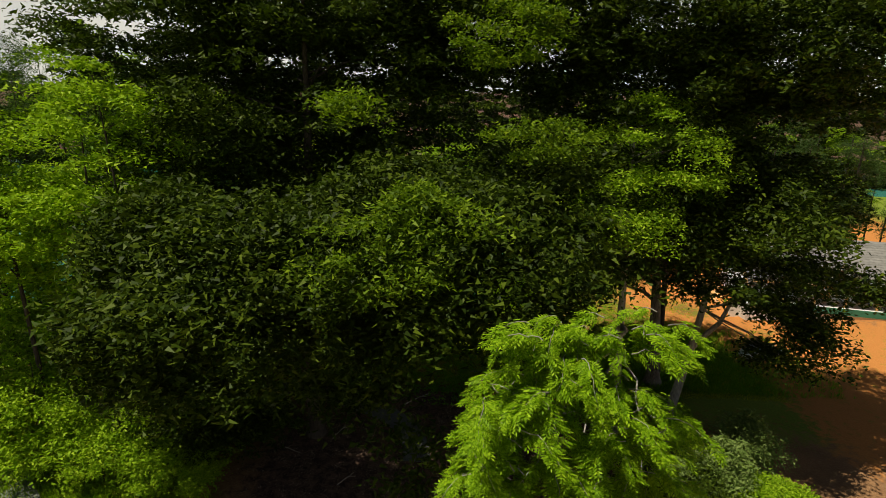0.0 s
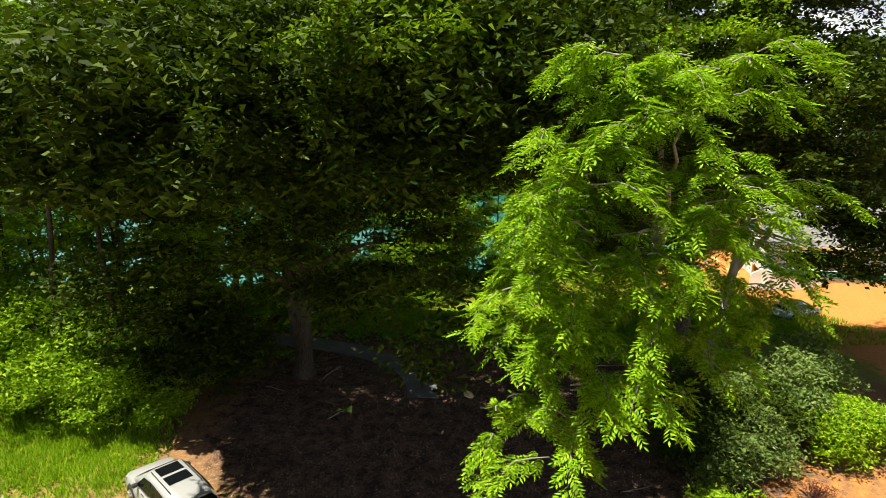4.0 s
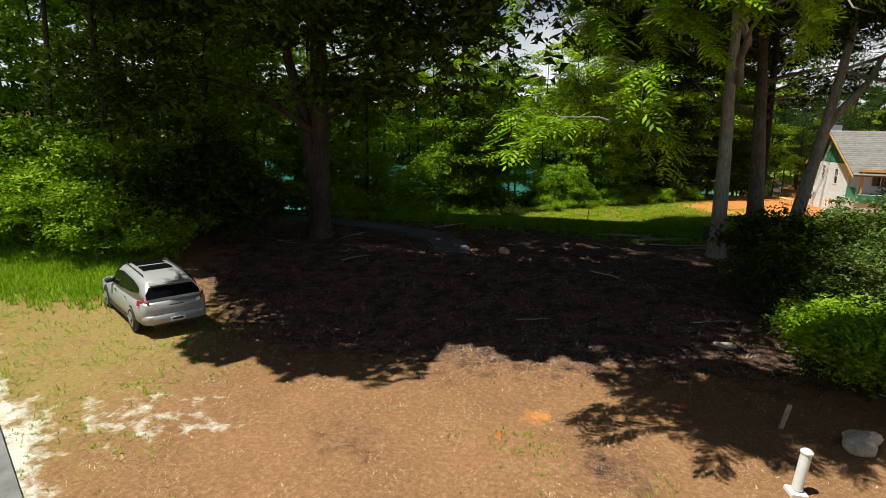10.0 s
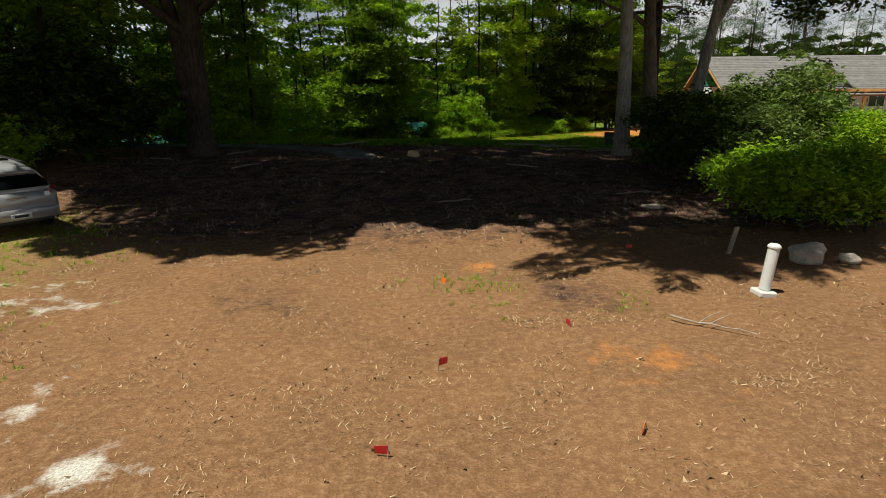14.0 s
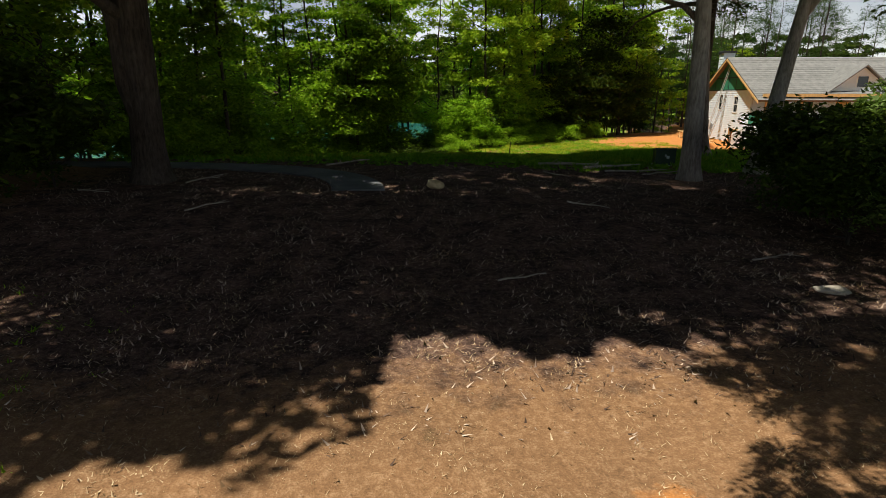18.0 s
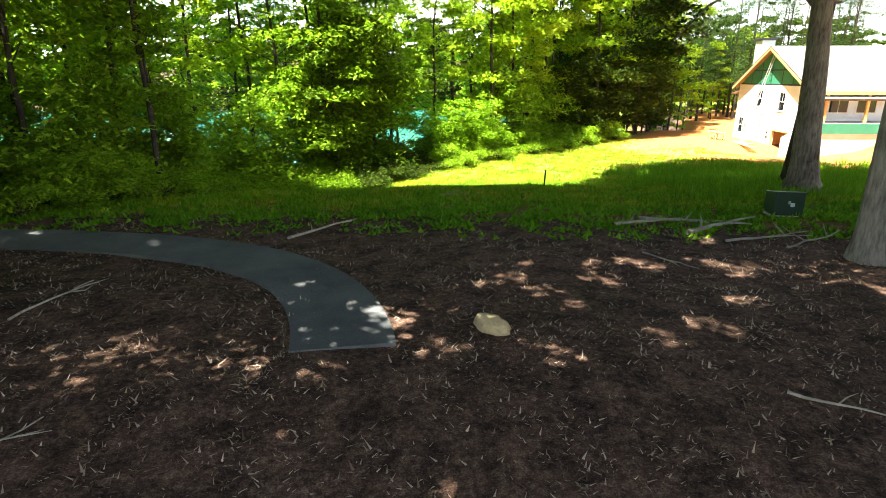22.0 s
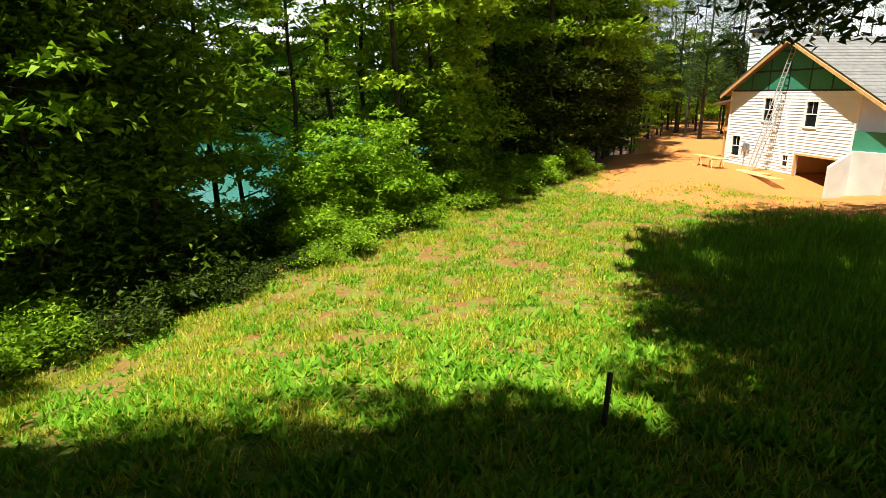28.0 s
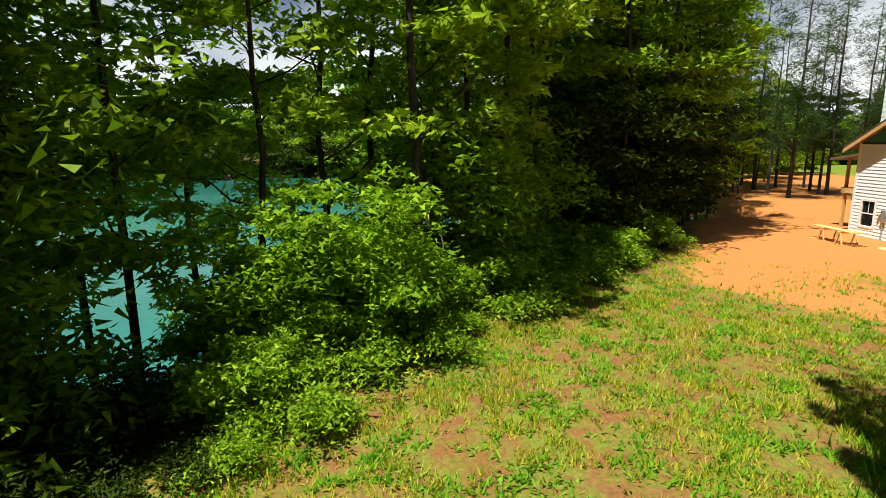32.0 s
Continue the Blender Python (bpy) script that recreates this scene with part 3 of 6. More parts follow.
def zone_values(x, y):
    mulch = S(y, 18, 23) * (1 - S(y + 0.2 * x, 41, 45)) * S(x - 0.8 * (28 - min(y, 28)), -17, -11) * (1 - S(x, 14, 22))
    grass = S(y + 0.2 * x, 39.5, 48) * (1 - S(x + 0.6 * (y - 68), 21, 28) * S(y, 56, 63))
    left = (1 - S(x + 0.2 * y, -14, -9)) * S(y, 22, 28)
    far = max(S(y, 120, 130), S(-x, 40, 50), S(x, 70, 80)) * (1 - S(y, 190, 204))
    grass = max(grass, left, far, S(x, 16, 24) * (1 - S(x, 34, 44)) * S(y, 36, 44))
    clay = S(x + 0.5 * (y - 68), 20, 26) * S(y, 58, 66) * (1 - S(y, 92 + 45 * S(x, 40, 52), 104 + 50 * S(x, 40, 52))) * (1 - S(x, 85, 110)) * S(x - 0.85 * (y - 75), 20, 25)
    clay = max(clay, S(x, 26, 32) * S(y, 30, 38) * (1 - S(y, 60, 66)) * 0.75, S(x, 11, 15) * (1 - S(y, 26, 34)) * S(y, 15, 20) * (1 - S(x, 22, 28)) * 0.5)
    clay = max(clay, 0.62 * math.exp(-((x - 1.0) ** 2 + (y - 17.4) ** 2) / 0.45), 0.5 * math.exp(-((x - 2.7) ** 2 + (y - 12.6) ** 2) / 1.1))
    mulch = max(mulch, 0.6 * math.exp(-((x - 2.4) ** 2 + (y - 15.3) ** 2) / 1.2), 0.4 * math.exp(-((x + 3.5) ** 2 + (y - 15.5) ** 2) / 1.5), S(y - 75 - (x - 24) / 0.85, -3, 2) * S(x, 16, 20) * S(y, 74, 79) * (1 - S(y, 110, 125)))
    mulch = max(mulch, S(y, 190, 204))
    grass *= 1 - S(y, 190, 204)
    sand = math.exp(-((x - 30) ** 2 / 16 + (y - 69) ** 2 / 12))
    clay *= 1 - 0.75 * sand
    d = x * 0.648 + y * 0.761            # distance across the road, whose edge runs down to the right
    gravel = 0.75 * sand + (1 - S(d, 3.3, 5.4)) * S(d, -7, -5.5) * 0.75 + 0.45 * math.exp(-((x + 8.5) ** 2 / 10 + (y - 16) ** 2 / 2.5)) + 0.5 * math.exp(-((x + 4.2) ** 2 + (y - 10.7) ** 2) / 0.7) + 0.5 * math.exp(-((x + 5.6) ** 2 + (y - 12.2) ** 2) / 0.6)
    grass = max(grass, 1 - S(d, -8, -6))
    yellow = (1 - S(x, -13, -5)) * (1 - S(y, 21, 28)) * 0.8
    patchy = 0.25 + 0.35 * (1 - S(y + 0.2 * x, 46, 51)) + 0.26 * S(y, 51, 56) * S(x, -9, 0) - 0.3 * S(x, 12, 18) * (1 - S(y, 58, 62)) + 0.05 * S(y, 60, 68) - 0.8 * far
    return mulch, grass, clay, gravel, yellow, patchy


def build_ground():
    def axis(lo, hi, step, far, k):
        mid = np.arange(lo, hi + step / 2, step)
        out = [mid[0] - far * (i / k) ** 2.2 for i in range(k, 0, -1)]
        return np.array(out + list(mid) + [mid[-1] + far * (i / k) ** 2.2 for i in range(1, k + 1)])
    xs, ys = axis(-34, 56, 0.55, 1200, 22), axis(-4, 112, 0.55, 1300, 26)
    V = np.zeros((len(xs) * len(ys), 3))
    Z = np.zeros((len(V), 6))
    i = 0
    for y in ys:
        for x in xs:
            near = -40 < x < 60 and -6 < y < 115
            h = ground(x, y) + (0.09 * noise.noise((x * 0.35, y * 0.35, 0)) + 0.035 * noise.noise((x * 1.3, y * 1.3, 5)) if near else 0.8 * noise.noise((x * 0.02, y * 0.02, 3)))
            V[i] = x, y, h
            Z[i] = zone_values(x, y)
            i += 1
    nx = len(xs)
    a = (np.arange(len(ys) - 1)[:, None] * nx + np.arange(nx - 1)).ravel()
    me = raw_mesh("ground", V, np.stack([a, a + 1, a + nx + 1, a + nx], 1))
    for k, nm in enumerate(("mulch", "grass", "clay", "gravel", "yellow", "patchy")):
        at = me.attributes.new(nm, 'FLOAT', 'POINT')
        at.data.foreach_set("value", Z[:, k].astype(np.float32))
    tagged(link_mesh("ground", me, M_GROUND, smooth=True), "uneven ground of dry dirt, mulch, weedy grass and orange clay", "ground", kind="structure")


build_ground()
lake_bm = bmesh.new()
bmesh.ops.create_grid(lake_bm, x_segments=2, y_segments=2, size=1.0, matrix=Matrix.Translation((0, 160, -4.6)) @ Matrix.Diagonal((700, 110, 1, 1)))
tagged(part("water", lake_bm, M_WATER, None), "calm turquoise lake water below a wooded bank", "lake", kind="structure")


def ribbon(lefts, rights, z, thick):
    bm = bmesh.new()
    rows = []
    for (x0, y0), (x1, y1) in zip(lefts, rights):
        za, zb = ground(x0, y0) + z, ground(x1, y1) + z
        rows.append([bm.verts.new(p) for p in ((x0, y0, za - thick), (x0, y0, za), (x1, y1, zb), (x1, y1, zb - thick))])
    for a, b in zip(rows, rows[1:]):
        for i in range(3):
            bm.faces.new((a[i], a[i + 1], b[i + 1], b[i]))
    bm.faces.new(rows[0])
    bm.faces.new(rows[-1][::-1])
    return bm


# road edge runs down to the right of the parked car's verge
road_r = [(-44 + 3 * i, 42.6 - 2.553 * i) for i in range(19)]
road_l = [(x - 5.1, y - 6.1) for x, y in road_r]
tagged(part("road", ribbon(road_l, road_r, 0.12, 0.4), M_ASPHALT, None), "grey asphalt road with a crumbling gravel edge", "road", kind="structure")

# curved walking path in the mulch
def bezier(p, k):
    out = []
    for i in range(k + 1):
        t = i / k
        q = [Vector(v) for v in p]
        while len(q) > 1:
            q = [a.lerp(b, t) for a, b in zip(q, q[1:])]
        out.append(q[0])
    return out


mid_line = bezier([(-2.7, 32.9), (-2.75, 36.6), (-4.6, 39.6), (-8.6, 41.3), (-14.5, 42.0), (-24, 43.4)], 40)
pl, pr = [], []
for i, p in enumerate(mid_line):
    d = (mid_line[min(i + 1, 40)] - mid_line[max(i - 1, 0)]).normalized()
    nrm = Vector((-d.y, d.x))
    w = 0.95
    pl.append(tuple(p + nrm * w))
    pr.append(tuple(p - nrm * w))
tagged(part("path", ribbon(pl, pr, 0.06, 0.12), M_PATH, None), "curved grey concrete footpath through the mulch", "path", kind="structure")


# ---- large trees ----
def at_ground(x, y, yaw=0, s=1.0, dz=0.0):
    return pose(x, y, ground(x, y) + dz, 0, 0, yaw) @ Matrix.Scale(s, 4)


def limb(a, b, r, sag=0.5, seed=0, k=6):
    rng = np.random.default_rng(seed)
    a, b = np.array(a, float), np.array(b, float)
    return [(a + (b - a) * (i / k) + np.array((0, 0, sag * math.sin(math.pi * i / k))) + (rng.normal(0, 0.15, 3) if 0 < i < k else 0), r * (1 - 0.85 * i / k)) for i in range(k + 1)]


# wide oak; the shade inside its crown is put into near-black leaves
oak = build_tree("oak_tree", "huge oak with shade-darkened leaves and a thick shaded trunk in the mulch", at_ground(-10.7, 35.8),
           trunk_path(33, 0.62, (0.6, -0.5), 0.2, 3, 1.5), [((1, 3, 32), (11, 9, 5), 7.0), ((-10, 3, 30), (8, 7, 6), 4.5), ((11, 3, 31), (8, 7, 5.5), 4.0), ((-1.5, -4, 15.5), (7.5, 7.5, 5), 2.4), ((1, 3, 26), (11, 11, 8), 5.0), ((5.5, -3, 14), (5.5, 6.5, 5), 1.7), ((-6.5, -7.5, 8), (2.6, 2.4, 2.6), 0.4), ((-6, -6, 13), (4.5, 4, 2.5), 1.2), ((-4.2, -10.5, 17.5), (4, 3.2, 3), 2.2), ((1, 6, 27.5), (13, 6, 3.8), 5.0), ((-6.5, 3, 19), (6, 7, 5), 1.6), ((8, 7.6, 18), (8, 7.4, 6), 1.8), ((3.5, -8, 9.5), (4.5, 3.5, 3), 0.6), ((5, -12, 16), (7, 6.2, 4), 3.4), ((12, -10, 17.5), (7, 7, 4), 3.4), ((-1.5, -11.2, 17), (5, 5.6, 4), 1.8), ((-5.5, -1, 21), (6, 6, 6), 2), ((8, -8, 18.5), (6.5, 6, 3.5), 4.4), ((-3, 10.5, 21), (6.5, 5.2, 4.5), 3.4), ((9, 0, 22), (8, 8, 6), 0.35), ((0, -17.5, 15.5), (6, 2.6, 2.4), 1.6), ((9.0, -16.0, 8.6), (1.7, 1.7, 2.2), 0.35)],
           5600, 64, 0.36, M_SHADE_LEAF, M_BARK_D, 11, 1.15, 30, 0.28, aspect=0.5, tri=True, trim=True,
           extra_limbs=[limb((0, 0, 6.5), (6.5, -1, 9.5), 0.26, 0.5, 1), limb((0, 0, 5.8), (-5, -5, 8.5), 0.24, 0.8, 2), limb((0, 0, 8), (3, -7, 12), 0.22, 0.6, 3), limb((0, 0, 2.0), (-2.6, -0.8, 17), 0.46, 0.3, 9, 8), limb((0, 0, 10), (8, -15, 18), 0.2, 1.0, 21, 9)])
# clumps in a lighter leaf colour paint sunlight onto the dark oak
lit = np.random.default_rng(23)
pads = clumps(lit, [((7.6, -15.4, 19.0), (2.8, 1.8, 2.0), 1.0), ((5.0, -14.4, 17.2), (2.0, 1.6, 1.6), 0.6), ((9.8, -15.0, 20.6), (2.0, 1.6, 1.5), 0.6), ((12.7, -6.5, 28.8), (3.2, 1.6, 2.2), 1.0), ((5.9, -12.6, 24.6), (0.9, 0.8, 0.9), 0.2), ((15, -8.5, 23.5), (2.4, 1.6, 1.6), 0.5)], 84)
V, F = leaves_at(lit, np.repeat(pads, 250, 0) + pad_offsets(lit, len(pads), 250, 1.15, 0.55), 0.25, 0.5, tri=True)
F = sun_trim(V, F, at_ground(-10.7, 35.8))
link_mesh("outer_foliage", raw_mesh("outer_foliage", V[F.ravel()], np.arange(F.size).reshape(F.shape)), M_WOOD, oak, "leaves coloured lighter as if sunlit, on the limb over the open ground")
# straight grey trunk, with long limbs and bright foliage hanging towards the open ground
def hickory(m):
    root = build_tree("hickory_tree", "tall grey-trunked tree with bright drooping feathery leaves", m,
                      trunk_path(24, 0.44, (-1.0, -0.4), 0.05, 5, 1.45), [((0, -2, 22), (4.5, 4.5, 4), 1.0), ((-3, -5, 19), (3.5, 3.5, 2.2), 0.6)],
                      210, 120, 0.26, M_MID, M_BARK_G, 12, 0.9, 8, 0.6, aspect=0.4,
                      extra_limbs=[limb((0, -0.2, 9.5), (-6.5, -17, 12.0), 0.22, 1.6, 4, 9), limb((-2.6, -7, 11.4), (-9.5, -19, 9.0), 0.1, 1.6, 5, 8), limb((-3.4, -9.5, 12.2), (-6.5, -18.5, 17.0), 0.12, 0.8, 6, 8), limb((-1.6, -4.5, 10.8), (-4.0, -18, 9.5), 0.09, 1.4, 15, 8)])
    rng = np.random.default_rng(77)
    bases, ways, twigs = [], [], []
    # tiers of hanging sprays: centre, spread, number
    for c, r, n in (((-8.0, -19.4, 17.2), (1.9, 1.3, 0.9), 12), ((-8.0, -19.6, 15.2), (2.7, 1.5, 1.0), 17), ((-7.4, -19.4, 13.2), (3.0, 1.5, 1.0), 19), ((-9.6, -19.5, 11.8), (1.8, 1.4, 0.9), 11), ((-8.9, -19.5, 9.8), (2.0, 1.4, 1.0), 13), ((-6.2, -19.2, 10.8), (1.2, 1.3, 1.1), 8), ((-10.3, -19.5, 7.3), (1.3, 1.0, 0.7), 7), ((-5.6, -19.2, 14.0), (1.0, 1.3, 1.1), 8), ((-6.0, -19.4, 17.6), (1.6, 1.3, 1.0), 8), ((-10.2, -19.4, 14.2), (1.2, 1.2, 1.0), 7), ((-4.9, -18.8, 11.8), (0.9, 1.2, 1.2), 6)):
        for k in range(int(n * 1.7)):
            s0 = np.array(c) + rng.uniform(-1.15, 1.15, 3) * np.array(r)
            a = rng.uniform(0, 2 * math.pi)
            out = np.array((math.cos(a), math.sin(a) * 0.8 - 0.35, 0.0))
            ln = rng.uniform(1.1, 2.1)
            line = [(s0 + out * ln * u + np.array((0, 0, 0.35 * math.sin(2.2 * u) - 0.95 * u * u)) + rng.normal(0, 0.04, 3), 0.022 * (1.1 - u)) for u in np.linspace(0, 1, 7)]
            twigs.append(line)
            for p in np.linspace(0.12, 1, 26):
                u = p * 6
                q = min(5, int(u))
                b = line[q][0] + (line[q + 1][0] - line[q][0]) * (u - q)
                for side in (-1, 1):
                    bases.append(b + rng.normal(0, 0.05, 3))
                    ways.append(out * 0.6 + side * np.array((-out[1], out[0], 0)) * rng.uniform(0.3, 1.1) + np.array((0, 0, rng.normal(-0.15, 0.25))))
    V, F = tubes(twigs, 4)
    tagged(link_mesh("branchwork", raw_mesh("branchwork", V, F), M_BARK_G, root, smooth=True), kind="stuff")
    V, F = compound_leaves(rng, np.array(bases), np.array(ways), 0.41)
    link_mesh("crown", raw_mesh("crown", V, F), M_BRIGHT, root, "bright feathery foliage hanging in tiers")


hickory(at_ground(12.2, 37.0))
build_tree("oak_tree", "tall oak with a shade-darkened crown rising behind the grey trunk", at_ground(19.6, 49.2),
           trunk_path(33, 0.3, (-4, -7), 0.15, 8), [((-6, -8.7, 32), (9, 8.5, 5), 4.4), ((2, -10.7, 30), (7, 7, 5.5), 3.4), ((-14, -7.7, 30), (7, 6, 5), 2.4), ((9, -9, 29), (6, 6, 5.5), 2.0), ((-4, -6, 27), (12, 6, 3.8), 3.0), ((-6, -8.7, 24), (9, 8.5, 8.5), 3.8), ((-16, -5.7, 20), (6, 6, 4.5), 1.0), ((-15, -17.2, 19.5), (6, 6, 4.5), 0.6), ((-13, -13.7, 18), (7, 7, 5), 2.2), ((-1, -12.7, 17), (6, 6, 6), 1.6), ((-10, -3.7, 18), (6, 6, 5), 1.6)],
           3000, 66, 0.36, M_SHADE_LEAF, M_BARK_D, 17, 1.15, 18, 0.45, aspect=0.5, tri=True, trim=True)
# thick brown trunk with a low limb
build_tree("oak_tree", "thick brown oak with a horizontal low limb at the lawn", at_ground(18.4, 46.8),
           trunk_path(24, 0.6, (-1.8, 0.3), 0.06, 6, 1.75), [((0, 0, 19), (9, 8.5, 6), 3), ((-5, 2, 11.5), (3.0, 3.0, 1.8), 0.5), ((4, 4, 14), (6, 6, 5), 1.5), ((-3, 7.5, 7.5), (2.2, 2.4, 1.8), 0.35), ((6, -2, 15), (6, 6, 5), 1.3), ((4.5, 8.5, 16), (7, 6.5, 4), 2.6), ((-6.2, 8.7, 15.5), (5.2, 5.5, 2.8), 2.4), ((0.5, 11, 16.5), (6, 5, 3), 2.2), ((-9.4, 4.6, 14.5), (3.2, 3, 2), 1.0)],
           1400, 84, 0.28, M_SHADE_LEAF, M_BARK, 13, 1.1, 18, 0.4, aspect=0.5, tri=True, trim=True,
           extra_limbs=[limb((0, 0, 8.4), (-5.6, 0.5, 11), 0.24, -0.5, 6), limb((0, 0, 9), (-3, 9, 6.5), 0.16, 1.6, 7), limb((0, 0, 10.5), (-9.4, 4.6, 14.5), 0.2, 0.8, 19, 8), limb((0, 0, 11.5), (-6.2, 8.7, 15.5), 0.2, 0.7, 20, 8)])
# forked pale trunk leaning away
build_tree("ash_tree", "pale leaning tree that forks high above the shrubs", at_ground(16.8, 38.8),
           trunk_path(21, 0.42, (3.4, 0.5), 0.15, 7, 1.7), [((4, 0, 18.5), (6.5, 6.5, 5), 2.2), ((8.5, -3, 12.5), (3.5, 4, 3), 0.8), ((2, -6, 17), (5, 4, 4), 1), ((6.8, -3, 9.3), (3.2, 3.5, 2.6), 0.8)],
           540, 64, 0.33, M_SHADE_LEAF, M_BARK_G, 14, 1.05, 16, 0.5, aspect=0.48, trim=True,
           extra_limbs=[limb((1.35, 0.2, 7.4), (5.4, -1.5, 14), 0.24, 0.3, 8)])


# ---- repeated trees ----
def poplar(name, label, seed, h, w, mat, bark_mat, n=420, per=26, leaf=0.24, low=0.18, r=0.17, group="", conic=0.0):
    rng = np.random.default_rng(seed)
    blobs = []
    for i in range(9):
        z = h * (low + (0.98 - low) * (i + 0.5) / 9)
        u = i / 8
        rad = w * ((1 - conic * u) * math.sin(math.pi * (0.16 + 0.76 * u)) ** 0.7) * rng.uniform(0.75, 1.15)
        a = rng.uniform(0, 6.3)
        blobs.append(((math.cos(a) * w * 0.22, math.sin(a) * w * 0.22, z), (rad, rad, h * 0.085), rad * rad + 0.3))
    return build_tree(name, label, pose(0, -60, -80), trunk_path(h * 0.97, r, (rng.normal(0, 0.5), rng.normal(0, 0.5)), 0.15, seed, 1.3), blobs, n * 2 // 5, per * 5 // 2, leaf * 1.05, mat, bark_mat, seed + 50, 0.95 if leaf < 0.6 else 1.6, 22 if leaf < 0.6 else 4, max(0.12, low - 0.04), group=group, sides=7, tri=True, aspect=0.5, thick=0.28)


def pine(name, label, seed, h, low=0.55, w=2.2, group="", n=200):
    rng = np.random.default_rng(seed)
    blobs = [((rng.normal(0, w * 0.35), rng.normal(0, w * 0.35), h * (low + (1 - low) * (i + 0.5 + rng.uniform(-0.3, 0.3)) / 13)), (w * (1.0 - 0.052 * i) * rng.uniform(0.5, 1.2), w * (1.0 - 0.052 * i) * rng.uniform(0.5, 1.2), h * 0.04 * rng.uniform(0.6, 1.6)), 1.5 - 0.08 * i) for i in range(13)]
    return build_tree(name, label, pose(0, -60, -80), trunk_path(h, 0.17, (rng.normal(0, 0.4), rng.normal(0, 0.4)), 0.1, seed, 1.2), blobs, n, 40, 0.34, M_PINE, M_BARK_D, seed + 90, 0.7, 26, low - 0.1, category="pine tree", group=group, sides=6, aspect=0.16, tri=True, thick=0.5, droop=-0.2)


def bush(name, label, seed, h, w, mat, n=170, per=26, leaf=0.17, group="", category="shrub"):
    rng = np.random.default_rng(seed)
    blobs = [((rng.normal(0, w * 0.45), rng.normal(0, w * 0.45), h * rng.uniform(0.25, 0.75)), (w * rng.uniform(0.35, 0.6), w * rng.uniform(0.35, 0.6), h * rng.uniform(0.2, 0.32)), 1) for i in range(9)]
    return build_tree(name, label, pose(0, -60, -80), [(np.array((0, 0, -0.2)), 0.06), (np.array((0.05, 0, h * 0.4)), 0.04), (np.array((0, 0.08, h * 0.75)), 0.012)], blobs, n, per, leaf, mat, M_BARK_D, seed + 70, 0.4, 26, 0.05, category=category, group=group, sides=5, tri=True, aspect=0.5, thick=0.4)


def scatter(proto, spots):
    """The first stands at the first spot; copies at the others, each turned and sized."""
    for k, (x, y, s) in enumerate(spots):
        m = at_ground(x, y, (k * 137.5 + 20) % 360, s)
        if k:
            copy_thing(proto, m)
    proto.matrix_world = at_ground(spots[0][0], spots[0][1], 20, 1.0)


G_BANK, G_WOOD, G_DARK, G_FAR, G_PINE, G_UNDER = "trees on the lake bank", "trees of the wood beside the lawn", "trees of the dark wood by the yard", "trees on the far shore", "pines behind the house", "shrubs along the bank"
scatter(poplar("sweetgum_tree", "tall sunlit tree above the roadside bushes", 38, 27, 4.6, M_SHRUB, M_BARK_D, 420, 26, 0.32, 0.5, 0.2, "sunlit trees by the road"), [(-20, 31.4, 0.98), (-24.4, 32.2, 1.0), (-29, 32.6, 1.02), (-34, 33, 1.0)])
# lake bank, in front of the water
scatter(poplar("poplar_tree", "leafy yellow-green poplar on the lake bank", 21, 25, 3.9, M_YEL, M_BARK_D, 250, 26, 0.38, 0.06, 0.18, G_BANK),
        [(9.5, 71.6, 1.0), (14, 76.7, 1.05), (-19.3, 65.4, 0.95), (18, 80.8, 1.1), (-27.7, 66.8, 1.0), (6.6, 74.6, 0.9), (-23.5, 71, 1.0), (22, 86.3, 1.05), (12, 74, 0.85), (4.3, 72.3, 0.8), (8.4, 75.5, 0.95), (16.5, 79, 1.0), (38, 96, 0.55), (42, 100, 0.6), (34.5, 98, 0.6), (46, 102, 0.5), (53, 106, 0.5), (60, 111, 0.6), (68, 118, 0.6), (-9.5, 66.5, 0.9), (-13, 63.5, 0.9), (1.8, 76, 0.9), (-26, 57, 1.0), (-18, 59, 0.9)])
scatter(poplar("maple_tree", "dense mid-green maple on the lake bank", 22, 24, 4.2, M_MID, M_BARK_D, 260, 26, 0.36, 0.06, 0.19, G_BANK, 0.3),
        [(-4.2, 63.9, 1.0), (-16.8, 61.9, 0.85), (27, 90, 1.1), (-23.5, 61.2, 1.0), (11.5, 78.6, 1.05), (-7.2, 64.1, 0.9), (-7.6, 70.3, 0.8), (16, 84, 1.1), (-31.9, 62.6, 1.1), (-1.6, 68.2, 0.9), (-5, 66.3, 0.95), (-3.7, 71, 0.9), (19.5, 83.5, 0.9), (24.5, 87.5, 0.9)])
scatter(poplar("birch_tree", "thin-trunked tree with a high leafy crown before the water", 23, 25, 3.6, M_MID, M_BARK_D, 230, 26, 0.36, 0.24, 0.15, G_BANK),
        [(0.7, 71.1, 1.0), (-12.3, 54.2, 0.95), (-14.4, 55.6, 1.0), (-11.9, 52.8, 0.85), (-10.9, 68.2, 0.9), (-20.2, 57, 1.1), (-3.4, 70.3, 1.0), (-16.8, 51.4, 1.0), (-23, 48, 1.1), (-14.7, 68.9, 1.0), (-1.5, 73.8, 1.1)])
